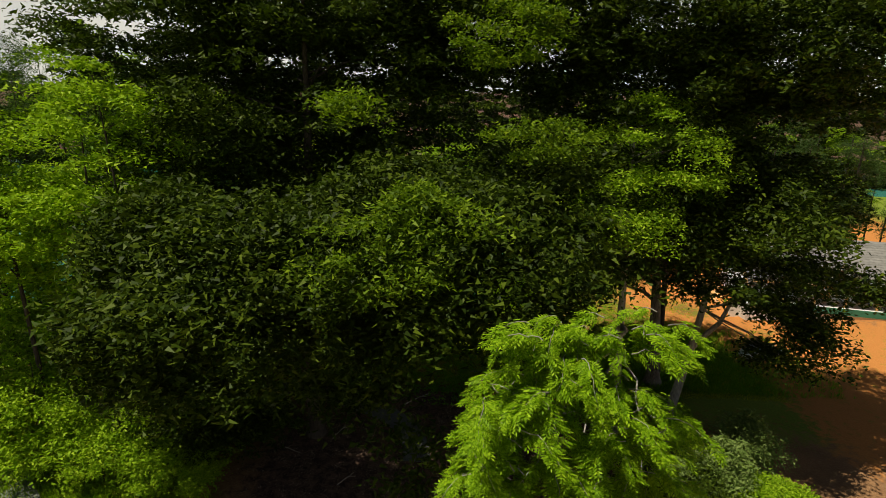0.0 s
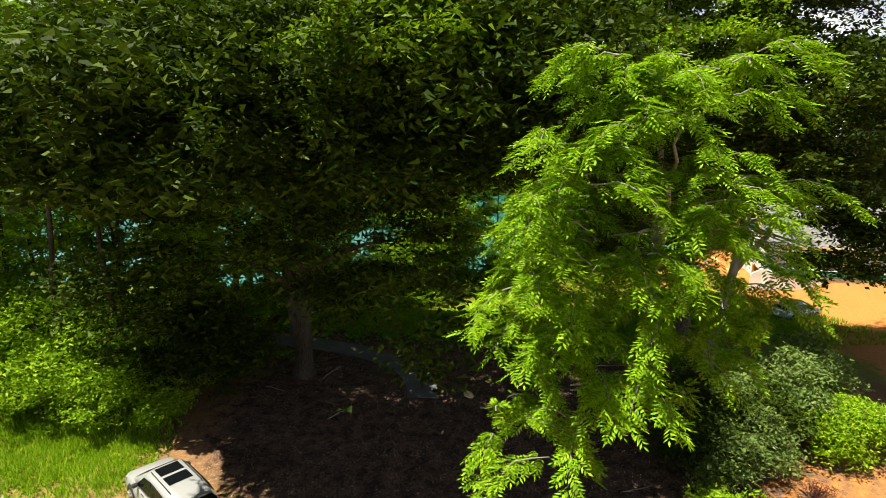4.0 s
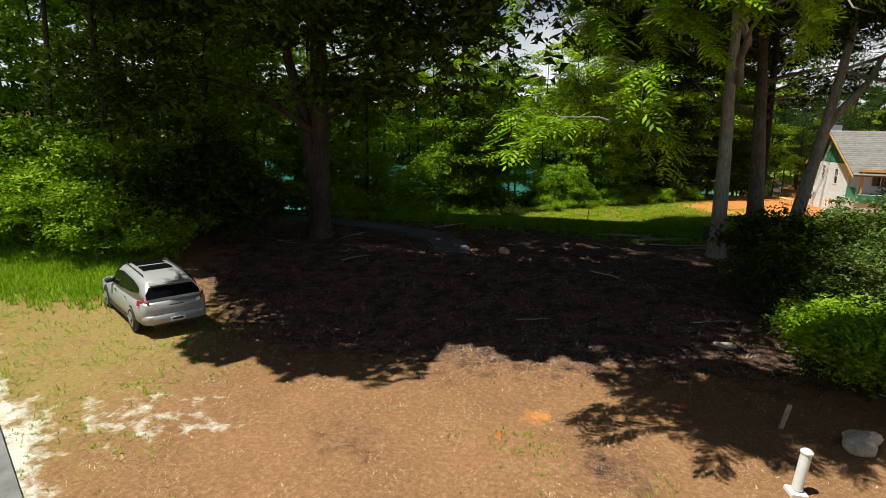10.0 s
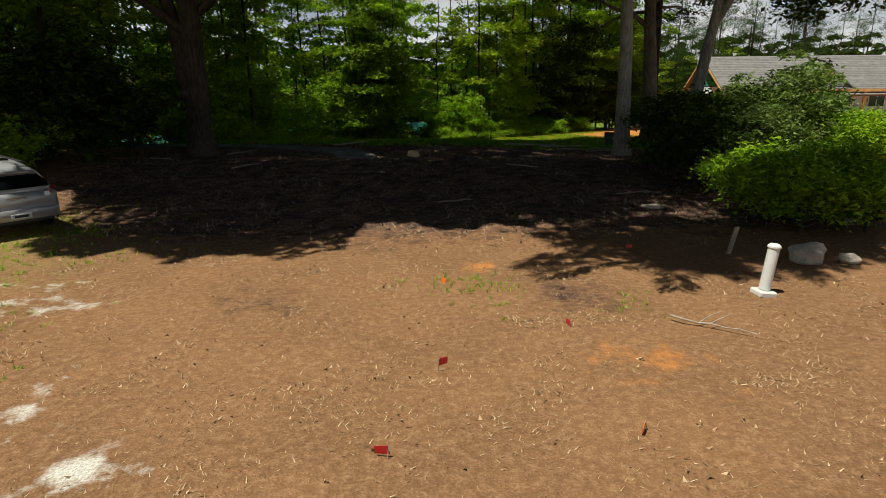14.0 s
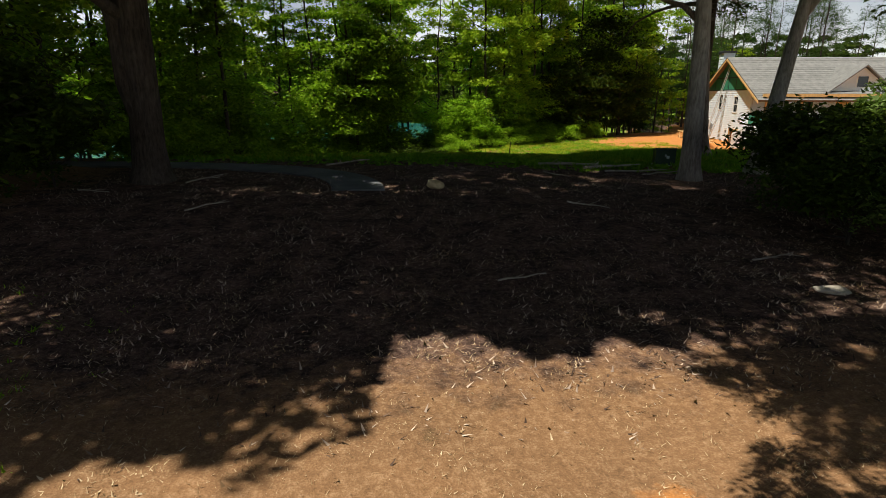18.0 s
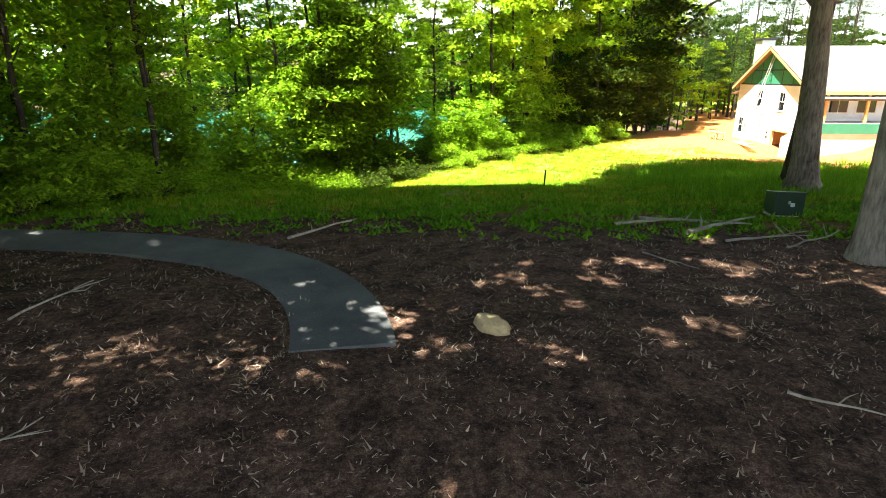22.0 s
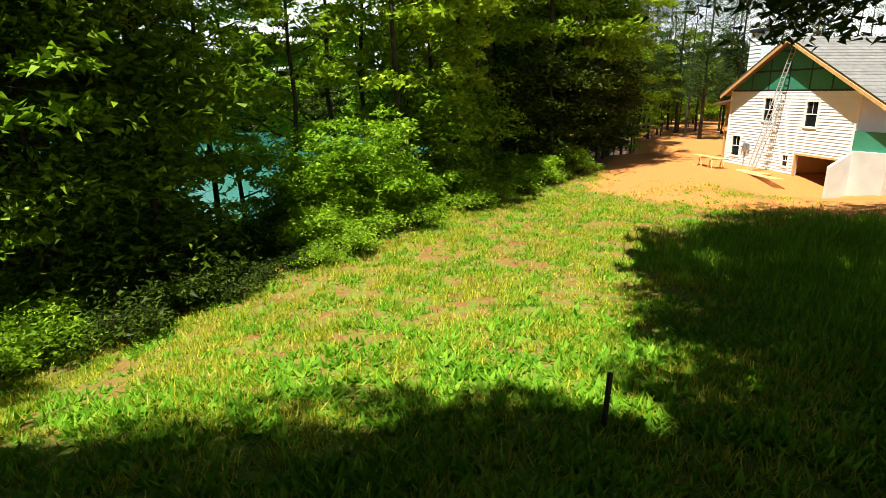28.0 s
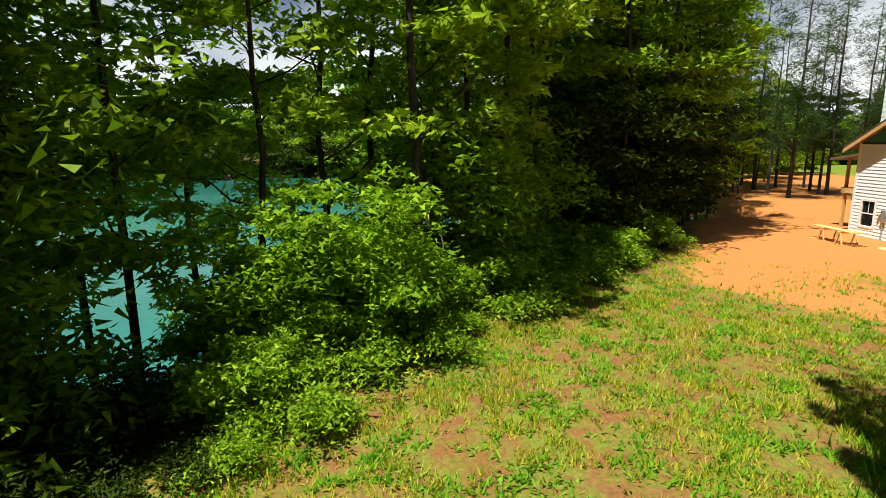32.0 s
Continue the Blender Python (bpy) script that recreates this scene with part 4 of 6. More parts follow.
# wood on the open ground's far flank
scatter(poplar("sweetgum_tree", "tall slim shaded tree in the wood", 24, 29, 3.8, M_MID, M_BARK_D, 230, 26, 0.38, 0.3, 0.18, G_WOOD),
        [(-24, 44, 1.0), (-30, 43.5, 1.05), (-35, 47, 1.0), (-23.5, 51.4, 0.9), (-40, 43, 1.1), (-45, 48, 1.0), (-30.2, 55.6, 1.0), (-48, 43, 1.0), (-22.5, 41.5, 0.9), (-55, 44, 1.1), (-35.3, 54.2, 1.0), (-27.7, 61.2, 1.0), (-60, 41, 1.0), (-43.7, 57, 1.1), (-26.5, 48, 0.95), (-38.6, 61.2, 1.1), (-55.4, 50, 1.1)])
scatter(poplar("elm_tree", "young green tree at the edge of the wood", 25, 12, 2.8, M_MID, M_BARK_D, 240, 26, 0.32, 0.04, 0.11, G_WOOD),
        [(-27, 38.5, 1.0), (-34, 38, 1.1), (-40, 38.5, 1.0), (-20.5, 41, 0.9), (-18.5, 54.2, 1.0), (-26, 46, 1.1), (-46, 38, 1.0), (-52, 37, 1.1), (-26.9, 54.2, 1.1), (-40, 48, 1.1)])
scatter(pine("pine_tree", "tall bare-stemmed pine in the wood", 31, 27, 0.62, 2.4, G_WOOD),
        [(-27, 40, 1.0), (-32, 45, 1.05), (-31.9, 51.4, 1.0), (-43, 43, 1.0), (-42, 51.4, 1.1), (-21, 59.1, 1.0), (-25.2, 65.4, 1.0), (-47, 50, 1.0), (-29, 42, 0.95), (-34, 41, 1.0), (-37, 43, 1.0)])
# dark wood between lawn and house
scatter(poplar("sweetgum_tree", "tall dark tree with many stems by the clay yard", 26, 27, 3.8, M_MID, M_BARK_D, 250, 26, 0.38, 0.15, 0.17, G_DARK),
        [(23, 81, 1.0), (26.5, 83.4, 1.05), (30, 85.6, 1.0), (28, 87, 0.9), (33, 88.5, 1.0), (33, 91.8, 1.1), (36.5, 94.4, 1.0), (29, 93.5, 1.0), (24.5, 91.8, 1.0), (41, 97.8, 1.05), (35, 98.7, 1.0), (20.5, 87.7, 1.0), (19, 91.3, 1.1)])
scatter(pine("pine_tree", "straight pine at the water behind the yard", 32, 23, 0.4, 2.3, G_DARK),
        [(28, 90.9, 1.0), (34, 96.1, 1.0), (38, 97, 1.05), (43, 98.7, 0.8), (31, 92.6, 0.9), (48, 106, 0.75), (54, 108, 0.75)])
scatter(pine("pine_tree", "feathery pine beyond the house roof", 33, 19, 0.2, 2.6, G_PINE, 170),
        [(62, 104, 1.0), (68, 98, 1.1), (74, 92, 1.0), (80, 84, 1.05), (72, 104, 1.1), (86, 78, 1.0), (64, 112, 1.1), (92, 90, 1.1), (58, 116, 1.0), (96, 72, 1.0), (84, 66, 0.95), (77, 98, 1.0), (100, 84, 1.1)] + [(58 + 3.1 * i, 112 - 2.2 * i + 7 * math.sin(i * 2.4), 1.0 + 0.15 * math.sin(i * 1.9)) for i in range(15)] + [(45 + 1.9 * i, 110 + 6 * math.sin(i * 2.1) - 0.8 * i, 1.15 + 0.15 * math.sin(i * 2.9)) for i in range(14)])
# far shore
scatter(poplar("maple_tree", "distant round tree on the far shore", 27, 17, 6.0, M_MID, M_BARK_D, 130, 24, 0.95, 0.0, 0.2, G_FAR),
        [(-170 + 8.5 * i + 4 * math.sin(i * 2.1), 214 + 9 * (i % 3) + 4 * math.sin(i * 1.7), 1.0 + 0.25 * math.sin(i * 3.1)) for i in range(46)])
scatter(pine("pine_tree", "distant pine on the far hill", 34, 22, 0.2, 4.0, G_FAR, 60),
        [(-170 + 11 * i + 5 * math.sin(i * 1.3), 250 + 14 * (i % 2) + 6 * math.sin(i * 2.3), 1.0 + 0.2 * math.sin(i * 2.7)) for i in range(36)])
scatter(poplar("maple_tree", "sunlit green maple above the roadside bushes", 28, 17, 4.2, M_SHRUB, M_BARK_D, 300, 26, 0.34, 0.12, 0.18, "roadside maples"), [(-18.6, 36.8, 0.8), (-24.5, 39.5, 1.0), (-31, 40, 1.05), (-37, 39, 1.1), (-17.5, 43.5, 0.9)])
scatter(poplar("elm_tree", "bushy light green young tree among the roadside bushes", 40, 7, 3.0, M_SHRUB, M_BARK_D, 420, 26, 0.24, 0.02, 0.1, "young trees by the road"), [(-21.2, 31.0, 1.0), (-25, 31.6, 1.05), (-29, 31.4, 1.1), (-33, 32, 1.1), (-18.4, 31.8, 0.7)])
scatter(poplar("maple_tree", "low distant tree at the far waterline", 29, 11, 6.0, M_SHADE_LEAF, M_BARK_D, 110, 24, 0.95, 0.0, 0.2, G_FAR), [(-170 + 6.2 * i + 2 * math.sin(i * 2.1), 207 + 2 * math.sin(i * 1.7), 1.0 + 0.2 * math.sin(i * 3.1)) for i in range(60)])
scatter(poplar("maple_tree", "broad distant tree covering the far hillside", 36, 22, 9.0, M_SHADE_LEAF, M_BARK_D, 110, 24, 1.5, 0.0, 0.3, G_FAR), [(-230 + 16 * (i % 34) + 7 * math.sin(i * 2.3), 236 + 42 * (i // 34) + 9 * math.sin(i * 1.9), 1.15 + 0.2 * math.sin(i * 2.9)) for i in range(136)])
# understorey shade is put into the near-black leaves of these elms
scatter(poplar("elm_tree", "low tree with shade-darkened leaves in the understorey of the wood", 30, 9, 2.8, M_SHADE_LEAF, M_BARK_D, 300, 26, 0.32, 0.02, 0.1, G_DARK), [(20.5, 79.5, 1.0), (24.5, 82, 1.0), (27.8, 84, 0.9), (31.5, 87, 1.0), (22, 84.5, 1.1), (35, 92, 1.0), (26, 88, 1.1), (17.5, 79.5, 0.8)])
scatter(poplar("elm_tree", "bushy green tree behind the clay yard", 39, 9, 3.2, M_MID, M_BARK_D, 240, 26, 0.36, 0.02, 0.12, G_PINE), [(54 + 4.2 * i, 116 + 2.2 * i + 2.5 * math.sin(i * 2.3), 1.0 + 0.25 * math.sin(i * 1.7)) for i in range(11)])
scatter(poplar("elm_tree", "low leafy tree leaning over the bank of the lake", 35, 8, 2.6, M_MID, M_BARK_D, 240, 26, 0.3, 0.02, 0.1, G_BANK), [(-1.4, 66.8, 0.9), (-3.2, 65.2, 0.9), (-5.6, 63.6, 0.8), (10.5, 73, 0.9), (13.5, 76, 1.0), (16.5, 78, 0.8), (-8.5, 61.5, 0.9), (-12, 57.5, 0.9), (-14.5, 53, 0.9)])
scatter(poplar("cedar_tree", "dense dark cedar at the edge of the lawn above the lake", 37, 17, 2.7, M_WOOD, M_BARK_D, 560, 26, 0.3, 0.01, 0.16, G_BANK, 0.5), [(-1.0, 65.4, 1.0), (-3.6, 63.4, 0.95)])
# shrubs
edge = [Vector(p) for p in ((-15, 46), (-12.5, 51), (-10.5, 56.5), (-6.5, 61), (-1.5, 63), (3.2, 65), (8, 69), (13, 72.8), (19, 77.2), (24.5, 81.5))]
def along(u):
    f = u * (len(edge) - 1)
    i = min(int(f), len(edge) - 2)
    return edge[i].lerp(edge[i + 1], f - i)
rs = random.Random(5)
low_row = [(along((i + 0.5) / 24).x + rs.uniform(-0.6, 0.6), along((i + 0.5) / 24).y + rs.uniform(-0.5, 0.7), rs.uniform(0.6, 1.05)) for i in range(24)]
high_row = [(along((i + 0.3) / 20).x - 1.6 + rs.uniform(-0.8, 0.8), along((i + 0.3) / 20).y + 2.6 + rs.uniform(-0.8, 1.2), rs.uniform(1.0, 1.5)) for i in range(20)]
high_row = [p for p in high_row if not -1.2 < p[0] < 3.2]
scatter(bush("shrub", "bright green leafy shrub at the edge of the lawn", 41, 2.2, 1.8, M_SHRUB, 200, 26, 0.21, G_UNDER), [q for q in low_row if not -1.8 < q[0] < 4] + [(-17.5, 44.5, 1.2), (-17, 51, 1.2), (-19, 48, 1.2)])
weed_row = [(along((i + 0.5) / 44).x + 0.9 + rs.uniform(-0.7, 0.7), along((i + 0.5) / 44).y - 1.3 + rs.uniform(-0.9, 0.6), rs.uniform(0.55, 1.25)) for i in range(44)]
scatter(bush("shrub", "low leafy weed thicket where lawn meets bank", 49, 0.95, 0.95, M_SHRUB, 75, 22, 0.15, G_UNDER), [q for q in weed_row if not -1.8 < q[0] < 4])
# same rows below the trees: shade is painted in by near-black leaves
scatter(bush("shrub", "shrub with shade-darkened leaves under the trees of the bank", 51, 2.0, 1.7, M_SHADE_LEAF, 220, 26, 0.2, G_UNDER), [q for q in low_row if -1.8 < q[0] < 4])
scatter(bush("shrub", "low thicket with shade-darkened leaves at the shaded foot of the bank", 52, 0.95, 0.95, M_SHADE_LEAF, 75, 22, 0.15, G_UNDER), [q for q in weed_row if -1.8 < q[0] < 4])
scatter(bush("shrub", "tall mid-green shrub on the slope of the bank", 48, 2.8, 2.0, M_MID, 210, 26, 0.26, G_UNDER), high_row)
scatter(bush("shrub", "big light green bush beside the parked car", 42, 3.8, 2.6, M_SHRUB, 320, 28, 0.19, "bushes beside the car"),
        [(-19.5, 29, 0.9), (-23.5, 29.5, 1.0), (-16.8, 30.2, 0.8), (-28, 30.5, 1.0), (-17.8, 32.5, 0.9), (-22, 33.5, 1.5), (-32, 31, 1.1), (-26.5, 34, 1.7), (-36, 30, 1.0), (-15.5, 34.5, 0.8)])
scatter(bush("sapling", "light green sapling with layered branches above the bank", 43, 6.0, 3.2, M_BRIGHT, 420, 24, 0.22, "", "sapling"), [(6.3, 68.6, 1.0), (5.2, 69.0, 0.8), (8.6, 70.6, 0.8), (15, 77, 0.7)])
scatter(bush("hedge_shrub", "dense green shrub at the end of the planting bed", 44, 2.2, 1.7, M_SHRUB, 400, 30, 0.15, "shrubs of the planting bed"), [(10.2, 19.7, 1.0), (11.4, 21, 1.1), (10.2, 21.7, 0.95), (11.9, 19.4, 0.85), (19.4, 28.8, 1.25), (21, 29.6, 1.2)])
scatter(bush("hedge_shrub", "grey-green feathery shrub in the planting bed", 45, 3.4, 2.0, M_GREY, 280, 28, 0.16, "shrubs of the planting bed"), [(12.5, 25.8, 0.9), (13.7, 27.2, 1.0), (15.2, 29.6, 1.2), (17.6, 31.6, 1.45), (19.8, 33.2, 1.4), (21.8, 34.4, 1.3)])
# next two kinds of shrub carry the tree shade in their leaf colour
scatter(bush("hedge_shrub", "shrub with shade-darkened leaves under the leaning tree", 46, 3.6, 2.2, M_SHADE_LEAF, 280, 28, 0.17, "shrubs of the planting bed"), [(11.0, 26.6, 1.0), (12.2, 28.8, 1.25), (13.2, 31.0, 1.2), (14.2, 28.8, 1.3)])
scatter(bush("shrub", "tall shrub with shade-darkened leaves between the bushes and the oak", 50, 5.0, 2.2, M_SHADE_LEAF, 340, 28, 0.24, "shaded shrubs by the oak"), [(-17.2, 31.4, 1.0), (-15.2, 33.0, 1.15), (-14.0, 35.2, 0.9), (-17.5, 34.8, 1.3)])
scatter(bush("barberry", "small dark red barberry on bare clay", 47, 0.75, 0.5, M_RED, 60, 22, 0.07, "barberries"), [(12.6, 23.5, 1.0), (14.4, 23.4, 0.9), (16.1, 25.1, 1.0), (13.2, 20.6, 0.8)])


# ---- the parked car ----
def loft(rings):
    bm = bmesh.new()
    rows = [[bm.verts.new(p) for p in ring] for ring in rings]
    for a, b in zip(rows, rows[1:]):
        for i in range(len(a)):
            j = (i + 1) % len(a)
            bm.faces.new((a[i], a[j], b[j], b[i]))
    bm.faces.new(rows[0][::-1])
    bm.faces.new(rows[-1])
    return bm


def mirror_y(ring):
    return ring + [(x, -y, z) for x, y, z in reversed(ring)]


def strip(points, thick, out):
    """A thin plate over a list of four corners, pushed by thick along out."""
    bm = bmesh.new()
    o = Vector(out).normalized() * thick
    a = [bm.verts.new(Vector(p)) for p in points]
    b = [bm.verts.new(Vector(p) + o) for p in points]
    bm.faces.new(a[::-1])
    bm.faces.new(b)
    for i in range(len(a)):
        j = (i + 1) % len(a)
        bm.faces.new((a[i], a[j], b[j], b[i]))
    return bm


def disc_ring(c, r, w, seg=20, hole=0.0):
    """A wheel-shaped solid about the y axis with rounded shoulders."""
    prof = [(hole, -w / 2), (r - 0.05, -w / 2), (r, -w / 2 + 0.05), (r, w / 2 - 0.05), (r - 0.05, w / 2), (hole, w / 2)]
    bm = bmesh.new()
    rows = []
    for i in range(seg):
        a = 2 * math.pi * i / seg
        rows.append([bm.verts.new((c[0] + q * math.cos(a), c[1] + y, c[2] + q * math.sin(a))) for q, y in prof])
    for i in range(seg):
        a, b = rows[i], rows[(i + 1) % seg]
        for k in range(len(prof)):
            k2 = (k + 1) % len(prof)
            if hole or k != len(prof) - 1:
                bm.faces.new((a[k], a[k2], b[k2], b[k]))
    return bm


def build_suv(m, label, paint, name="car"):
    car = thing(name, m, label, "car")
    L = 2.58
    # lower body, from tail to nose: x, sill z, belt z, half width low, half width high
    st = [(-L, 0.62, 0.98, 0.78, 0.80), (-L + 0.12, 0.42, 1.06, 0.92, 0.92), (-2.1, 0.34, 1.10, 0.98, 0.95), (-1.2, 0.30, 1.08, 1.0, 0.95), (0, 0.28, 1.05, 0.99, 0.95), (1.0, 0.28, 1.03, 0.99, 0.95), (1.45, 0.30, 1.04, 0.99, 0.94), (2.05, 0.34, 0.99, 0.97, 0.90), (2.4, 0.40, 0.88, 0.88, 0.78), (L, 0.5, 0.72, 0.70, 0.62)]
    rings = [mirror_y([(x, wl_ * 0.9, z0), (x, wl_, z0 + 0.12), (x, wl_ + 0.01, (z0 + z1) / 2), (x, wh, z1 - 0.05), (x, wh - 0.06, z1)]) for x, z0, z1, wl_, wh in st]
    body = part("body", loft(rings), paint, car, smooth=True)
    # cabin: x, base z, roof z, half width at base and roof
    cb = [(-2.42, 1.05, 1.10, 0.86, 0.84), (-2.22, 1.06, 1.42, 0.89, 0.74), (-1.98, 1.06, 1.60, 0.92, 0.68), (-1.5, 1.05, 1.69, 0.93, 0.68), (-1.0, 1.04, 1.75, 0.93, 0.69), (0.0, 1.02, 1.78, 0.93, 0.70), (0.5, 1.02, 1.70, 0.92, 0.68), (1.1, 1.02, 1.36, 0.90, 0.72), (1.5, 1.02, 1.06, 0.87, 0.82)]
    rings = [mirror_y([(x, w0, z0), (x, w0 + (w1 - w0) * 0.8, z0 + (z1 - z0) * 0.82), (x, w1 - 0.06, z0 + (z1 - z0) * 0.97), (x, w1 * 0.5, z1 + 0.012)]) for x, z0, z1, w0, w1 in cb]
    part("cabin", loft(rings), paint, car, smooth=True)
    for s in (1, -1):
        def side(x, z, o=0.012):
            f = min(1, max(0, (z - 1.04) / 0.62))
            return (x, s * (0.925 - 0.165 * f + o), z)
        for nm, q in (("rear_quarter_window", [(-1.98, 1.3), (-1.33, 1.2), (-1.33, 1.56), (-1.72, 1.5)]), ("rear_door_window", [(-1.31, 1.2), (-0.29, 1.14), (-0.29, 1.63), (-1.31, 1.57)]), ("front_door_window", [(-0.24, 1.12), (0.98, 1.1), (0.42, 1.57), (-0.24, 1.64)])):
            pts = [side(x, z) for x, z in q]
            part(nm, strip(pts if s > 0 else pts[::-1], 0.012, (0, s, 0.25)), M_CARGLASS, car, "dark tinted glass")
        for x in (-0.95, 0.2):
            part("door_handle", box((x, s * 0.965 - 0.02, 0.93), (x + 0.2, s * 0.965 + 0.025, 0.965), 0.008), M_CHROME, car)
        part("roof_rail", beam_into(bmesh.new(), (-1.55, s * 0.6, 1.73), (0.2, s * 0.6, 1.81), 0.03, 0.03), M_BLACK, car, "dark roof rail")
        part("tail_light", strip([(-2.55, s * 0.74, 0.90), (-2.14, s * 0.975, 0.98), (-2.16, s * 0.955, 1.13), (-2.52, s * 0.74, 1.10)], 0.035, (-0.6, s * 0.8, 0)), M_TAIL, car, "red tail light")
        part("reversing_light", strip([(-2.60, s * 0.60, 0.95), (-2.585, s * 0.72, 0.95), (-2.57, s * 0.72, 1.05), (-2.585, s * 0.60, 1.05)], 0.02, (-1, 0, 0)), M_LAMPW, car, "clear reversing light")
        part("headlight", strip([(2.5, s * 0.62, 0.66), (2.15, s * 0.93, 0.72), (2.12, s * 0.92, 0.9), (2.38, s * 0.7, 0.84)], 0.03, (0.7, s * 0.7, 0.2)), M_LAMPW, car, "clear headlight")
        mir = part("wing_mirror", box((0.72, s * 0.95 - 0.02 if s > 0 else s * 0.95 - 0.2, 1.08), (0.9, s * 0.95 + 0.2 if s > 0 else s * 0.95 + 0.02, 1.24), 0.04), M_BLACK, car)
        part("sill", box((-1.3, s * 0.95 - 0.06, 0.25), (1.3, s * 0.95 + 0.05, 0.36), 0.02), M_BLACK, car, "dark plastic sill")
        for x in (-1.48, 1.52):
            part("wheel_arch", disc_ring((x, s * 0.93, 0.4), 0.45, 0.14, 20), M_BLACK, car, "dark wheel arch")
            wh = part("wheel", disc_ring((x, s * 0.90, 0.37), 0.37, 0.24, 24), M_RUBBER, car, "black tyre")
            rim = part("rim", disc_ring((x, s * 0.925, 0.37), 0.27, 0.22, 20, 0.2), M_RIM, wh, "silver alloy rim")
            bm = bmesh.new()
            for k in range(5):
                a = 2 * math.pi * k / 5 + 0.3
                beam_into(bm, (x, s * 1.025, 0.37), (x + 0.25 * math.cos(a), s * 1.02, 0.37 + 0.25 * math.sin(a)), 0.075, 0.03)
            part("spokes", bm, M_RIM, wh, "five silver spokes")
    part("windscreen", strip([(0.62, 0.6, 1.66), (1.38, 0.78, 1.16), (1.38, -0.78, 1.16), (0.62, -0.6, 1.66)], 0.02, (0.6, 0, 0.8)), M_CARGLASS, car, "dark windscreen")
    part("rear_window", strip([(-2.43, 0.78, 1.16), (-2.33, 0.78, 1.28), (-2.2, 0.64, 1.46), (-2.2, -0.64, 1.46), (-2.33, -0.78, 1.28), (-2.43, -0.78, 1.16)], 0.02, (-0.85, 0, 0.4)), M_CARGLASS, car, "dark tailgate window")
    part("rear_spoiler", box((-2.28, -0.6, 1.50), (-1.95, 0.6, 1.57), 0.03), paint, car)
    part("front_sunroof", box((-0.35, -0.45, 1.775), (0.3, 0.45, 1.80), 0.01), M_CARGLASS, car, "dark glass sunroof")
    part("rear_sunroof", box((-1.1, -0.45, 1.755), (-0.5, 0.45, 1.79), 0.01), M_CARGLASS, car, "dark glass sunroof")
    part("rear_bumper", loft([mirror_y([(x, w, 0.42), (x, w, 0.62), (x, w - 0.03, 0.68)]) for x, w in ((-2.68, 0.72), (-2.6, 0.86), (-2.4, 0.95))]), paint, car, smooth=True)
    part("bumper_insert", box((-2.66, -0.7, 0.33), (-2.5, 0.7, 0.46), 0.03), M_BLACK, car, "black lower bumper")
    part("number_plate", box((-2.71, -0.22, 0.46), (-2.685, 0.22, 0.58), 0.005), M_PLATE, car, "white plate with dark bars")
    part("plate_bar", box((-2.716, -0.15, 0.49), (-2.706, 0.15, 0.55)), M_BLACK, car)
    part("badge_strip", box((-2.60, -0.22, 0.93), (-2.57, 0.22, 0.955), 0.006), M_CHROME, car, "chrome strip")
    part("grille", box((2.5, -0.45, 0.55), (2.6, 0.45, 0.78), 0.02), M_BLACK, car)
    return car


CAR_YAW = math.degrees(math.atan2(0.65, -0.76))
build_suv(pose(-13.2, 23.3, ground(-13.2, 23.3) - 0.02, 0, 0, CAR_YAW) @ Matrix.Scale(1.1, 4), "silver sport utility car with dark glass, parked on dry grass", M_PAINT)
build_suv(pose(32.5, 54.5, ground(32.5, 54.5), 0, 0, 20) @ Matrix.Scale(0.95, 4), "pale blue car parked on the clay drive near the house", M_PAINT_B)


# ---- the unfinished house ----
HB = -1.15
HOUSE = pose(39.6, 81.4, HB, 0, 0, -101.3)
W, D, EAVE, RIDGE = 12.4, 21.0, 5.9, 9.3
house = thing("house", HOUSE, "unfinished white-sided house with green gable sheathing and grey roof", "house")
OPEN = [(0.7, 1.75, 0.85, 2.45), (4.0, 5.05, 3.7, 5.4), (8.2, 9.3, 3.5, 5.2), (6.65, 7.25, 0.65, 1.5), (7.9, 11.9, -0.75, 1.6)]
# gable wall core with the openings left free
bm = bmesh.new()
xs = sorted({0.0, W} | {v for o in OPEN for v in o[:2]})
zs = sorted({-1.5, EAVE} | {v for o in OPEN for v in o[2:]})
for x0, x1 in zip(xs, xs[1:]):
    for z0, z1 in zip(zs, zs[1:]):
        cx, cz = (x0 + x1) / 2, (z0 + z1) / 2
        if not any(a < cx < b and c < cz < d for a, b, c, d in OPEN):
            box_into(bm, (x0, 0.0, z0), (x1, 0.2, z1))
part("gable_wall", bm, M_CONC, house)
part("north_wall", box((0, 0.2, -0.4), (0.2, D, EAVE)), M_SIDING, house)
part("south_wall", box((W - 0.2, 0.2, -0.4), (W, D, EAVE)), M_SIDING, house)
part("back_wall", box((0.2, D - 0.2, -0.4), (W - 0.2, D, EAVE)), M_SIDING, house)
part("floor_slab", box((0.2, 0.2, -0.3), (7.3, D - 0.2, 0.02)), M_CONC, house)
part("garage_floor", box((7.3, 0.2, -1.0), (W - 0.2, D - 0.2, -0.75)), M_CONC, house)
part("upper_floor", box((0.2, 0.2, 2.65), (W - 0.2, D - 0.2, 2.9)), M_INSIDE, house)
part("garage_back", box((7.4, 3.2, -0.75), (12.2, 3.3, 2.64)), M_INSIDE, house, "bare plywood partition behind the opening")
part("garage_side", box((7.3, 0.3, -0.75), (7.4, 3.3, 2.64)), M_INSIDE, house, "bare plywood partition")
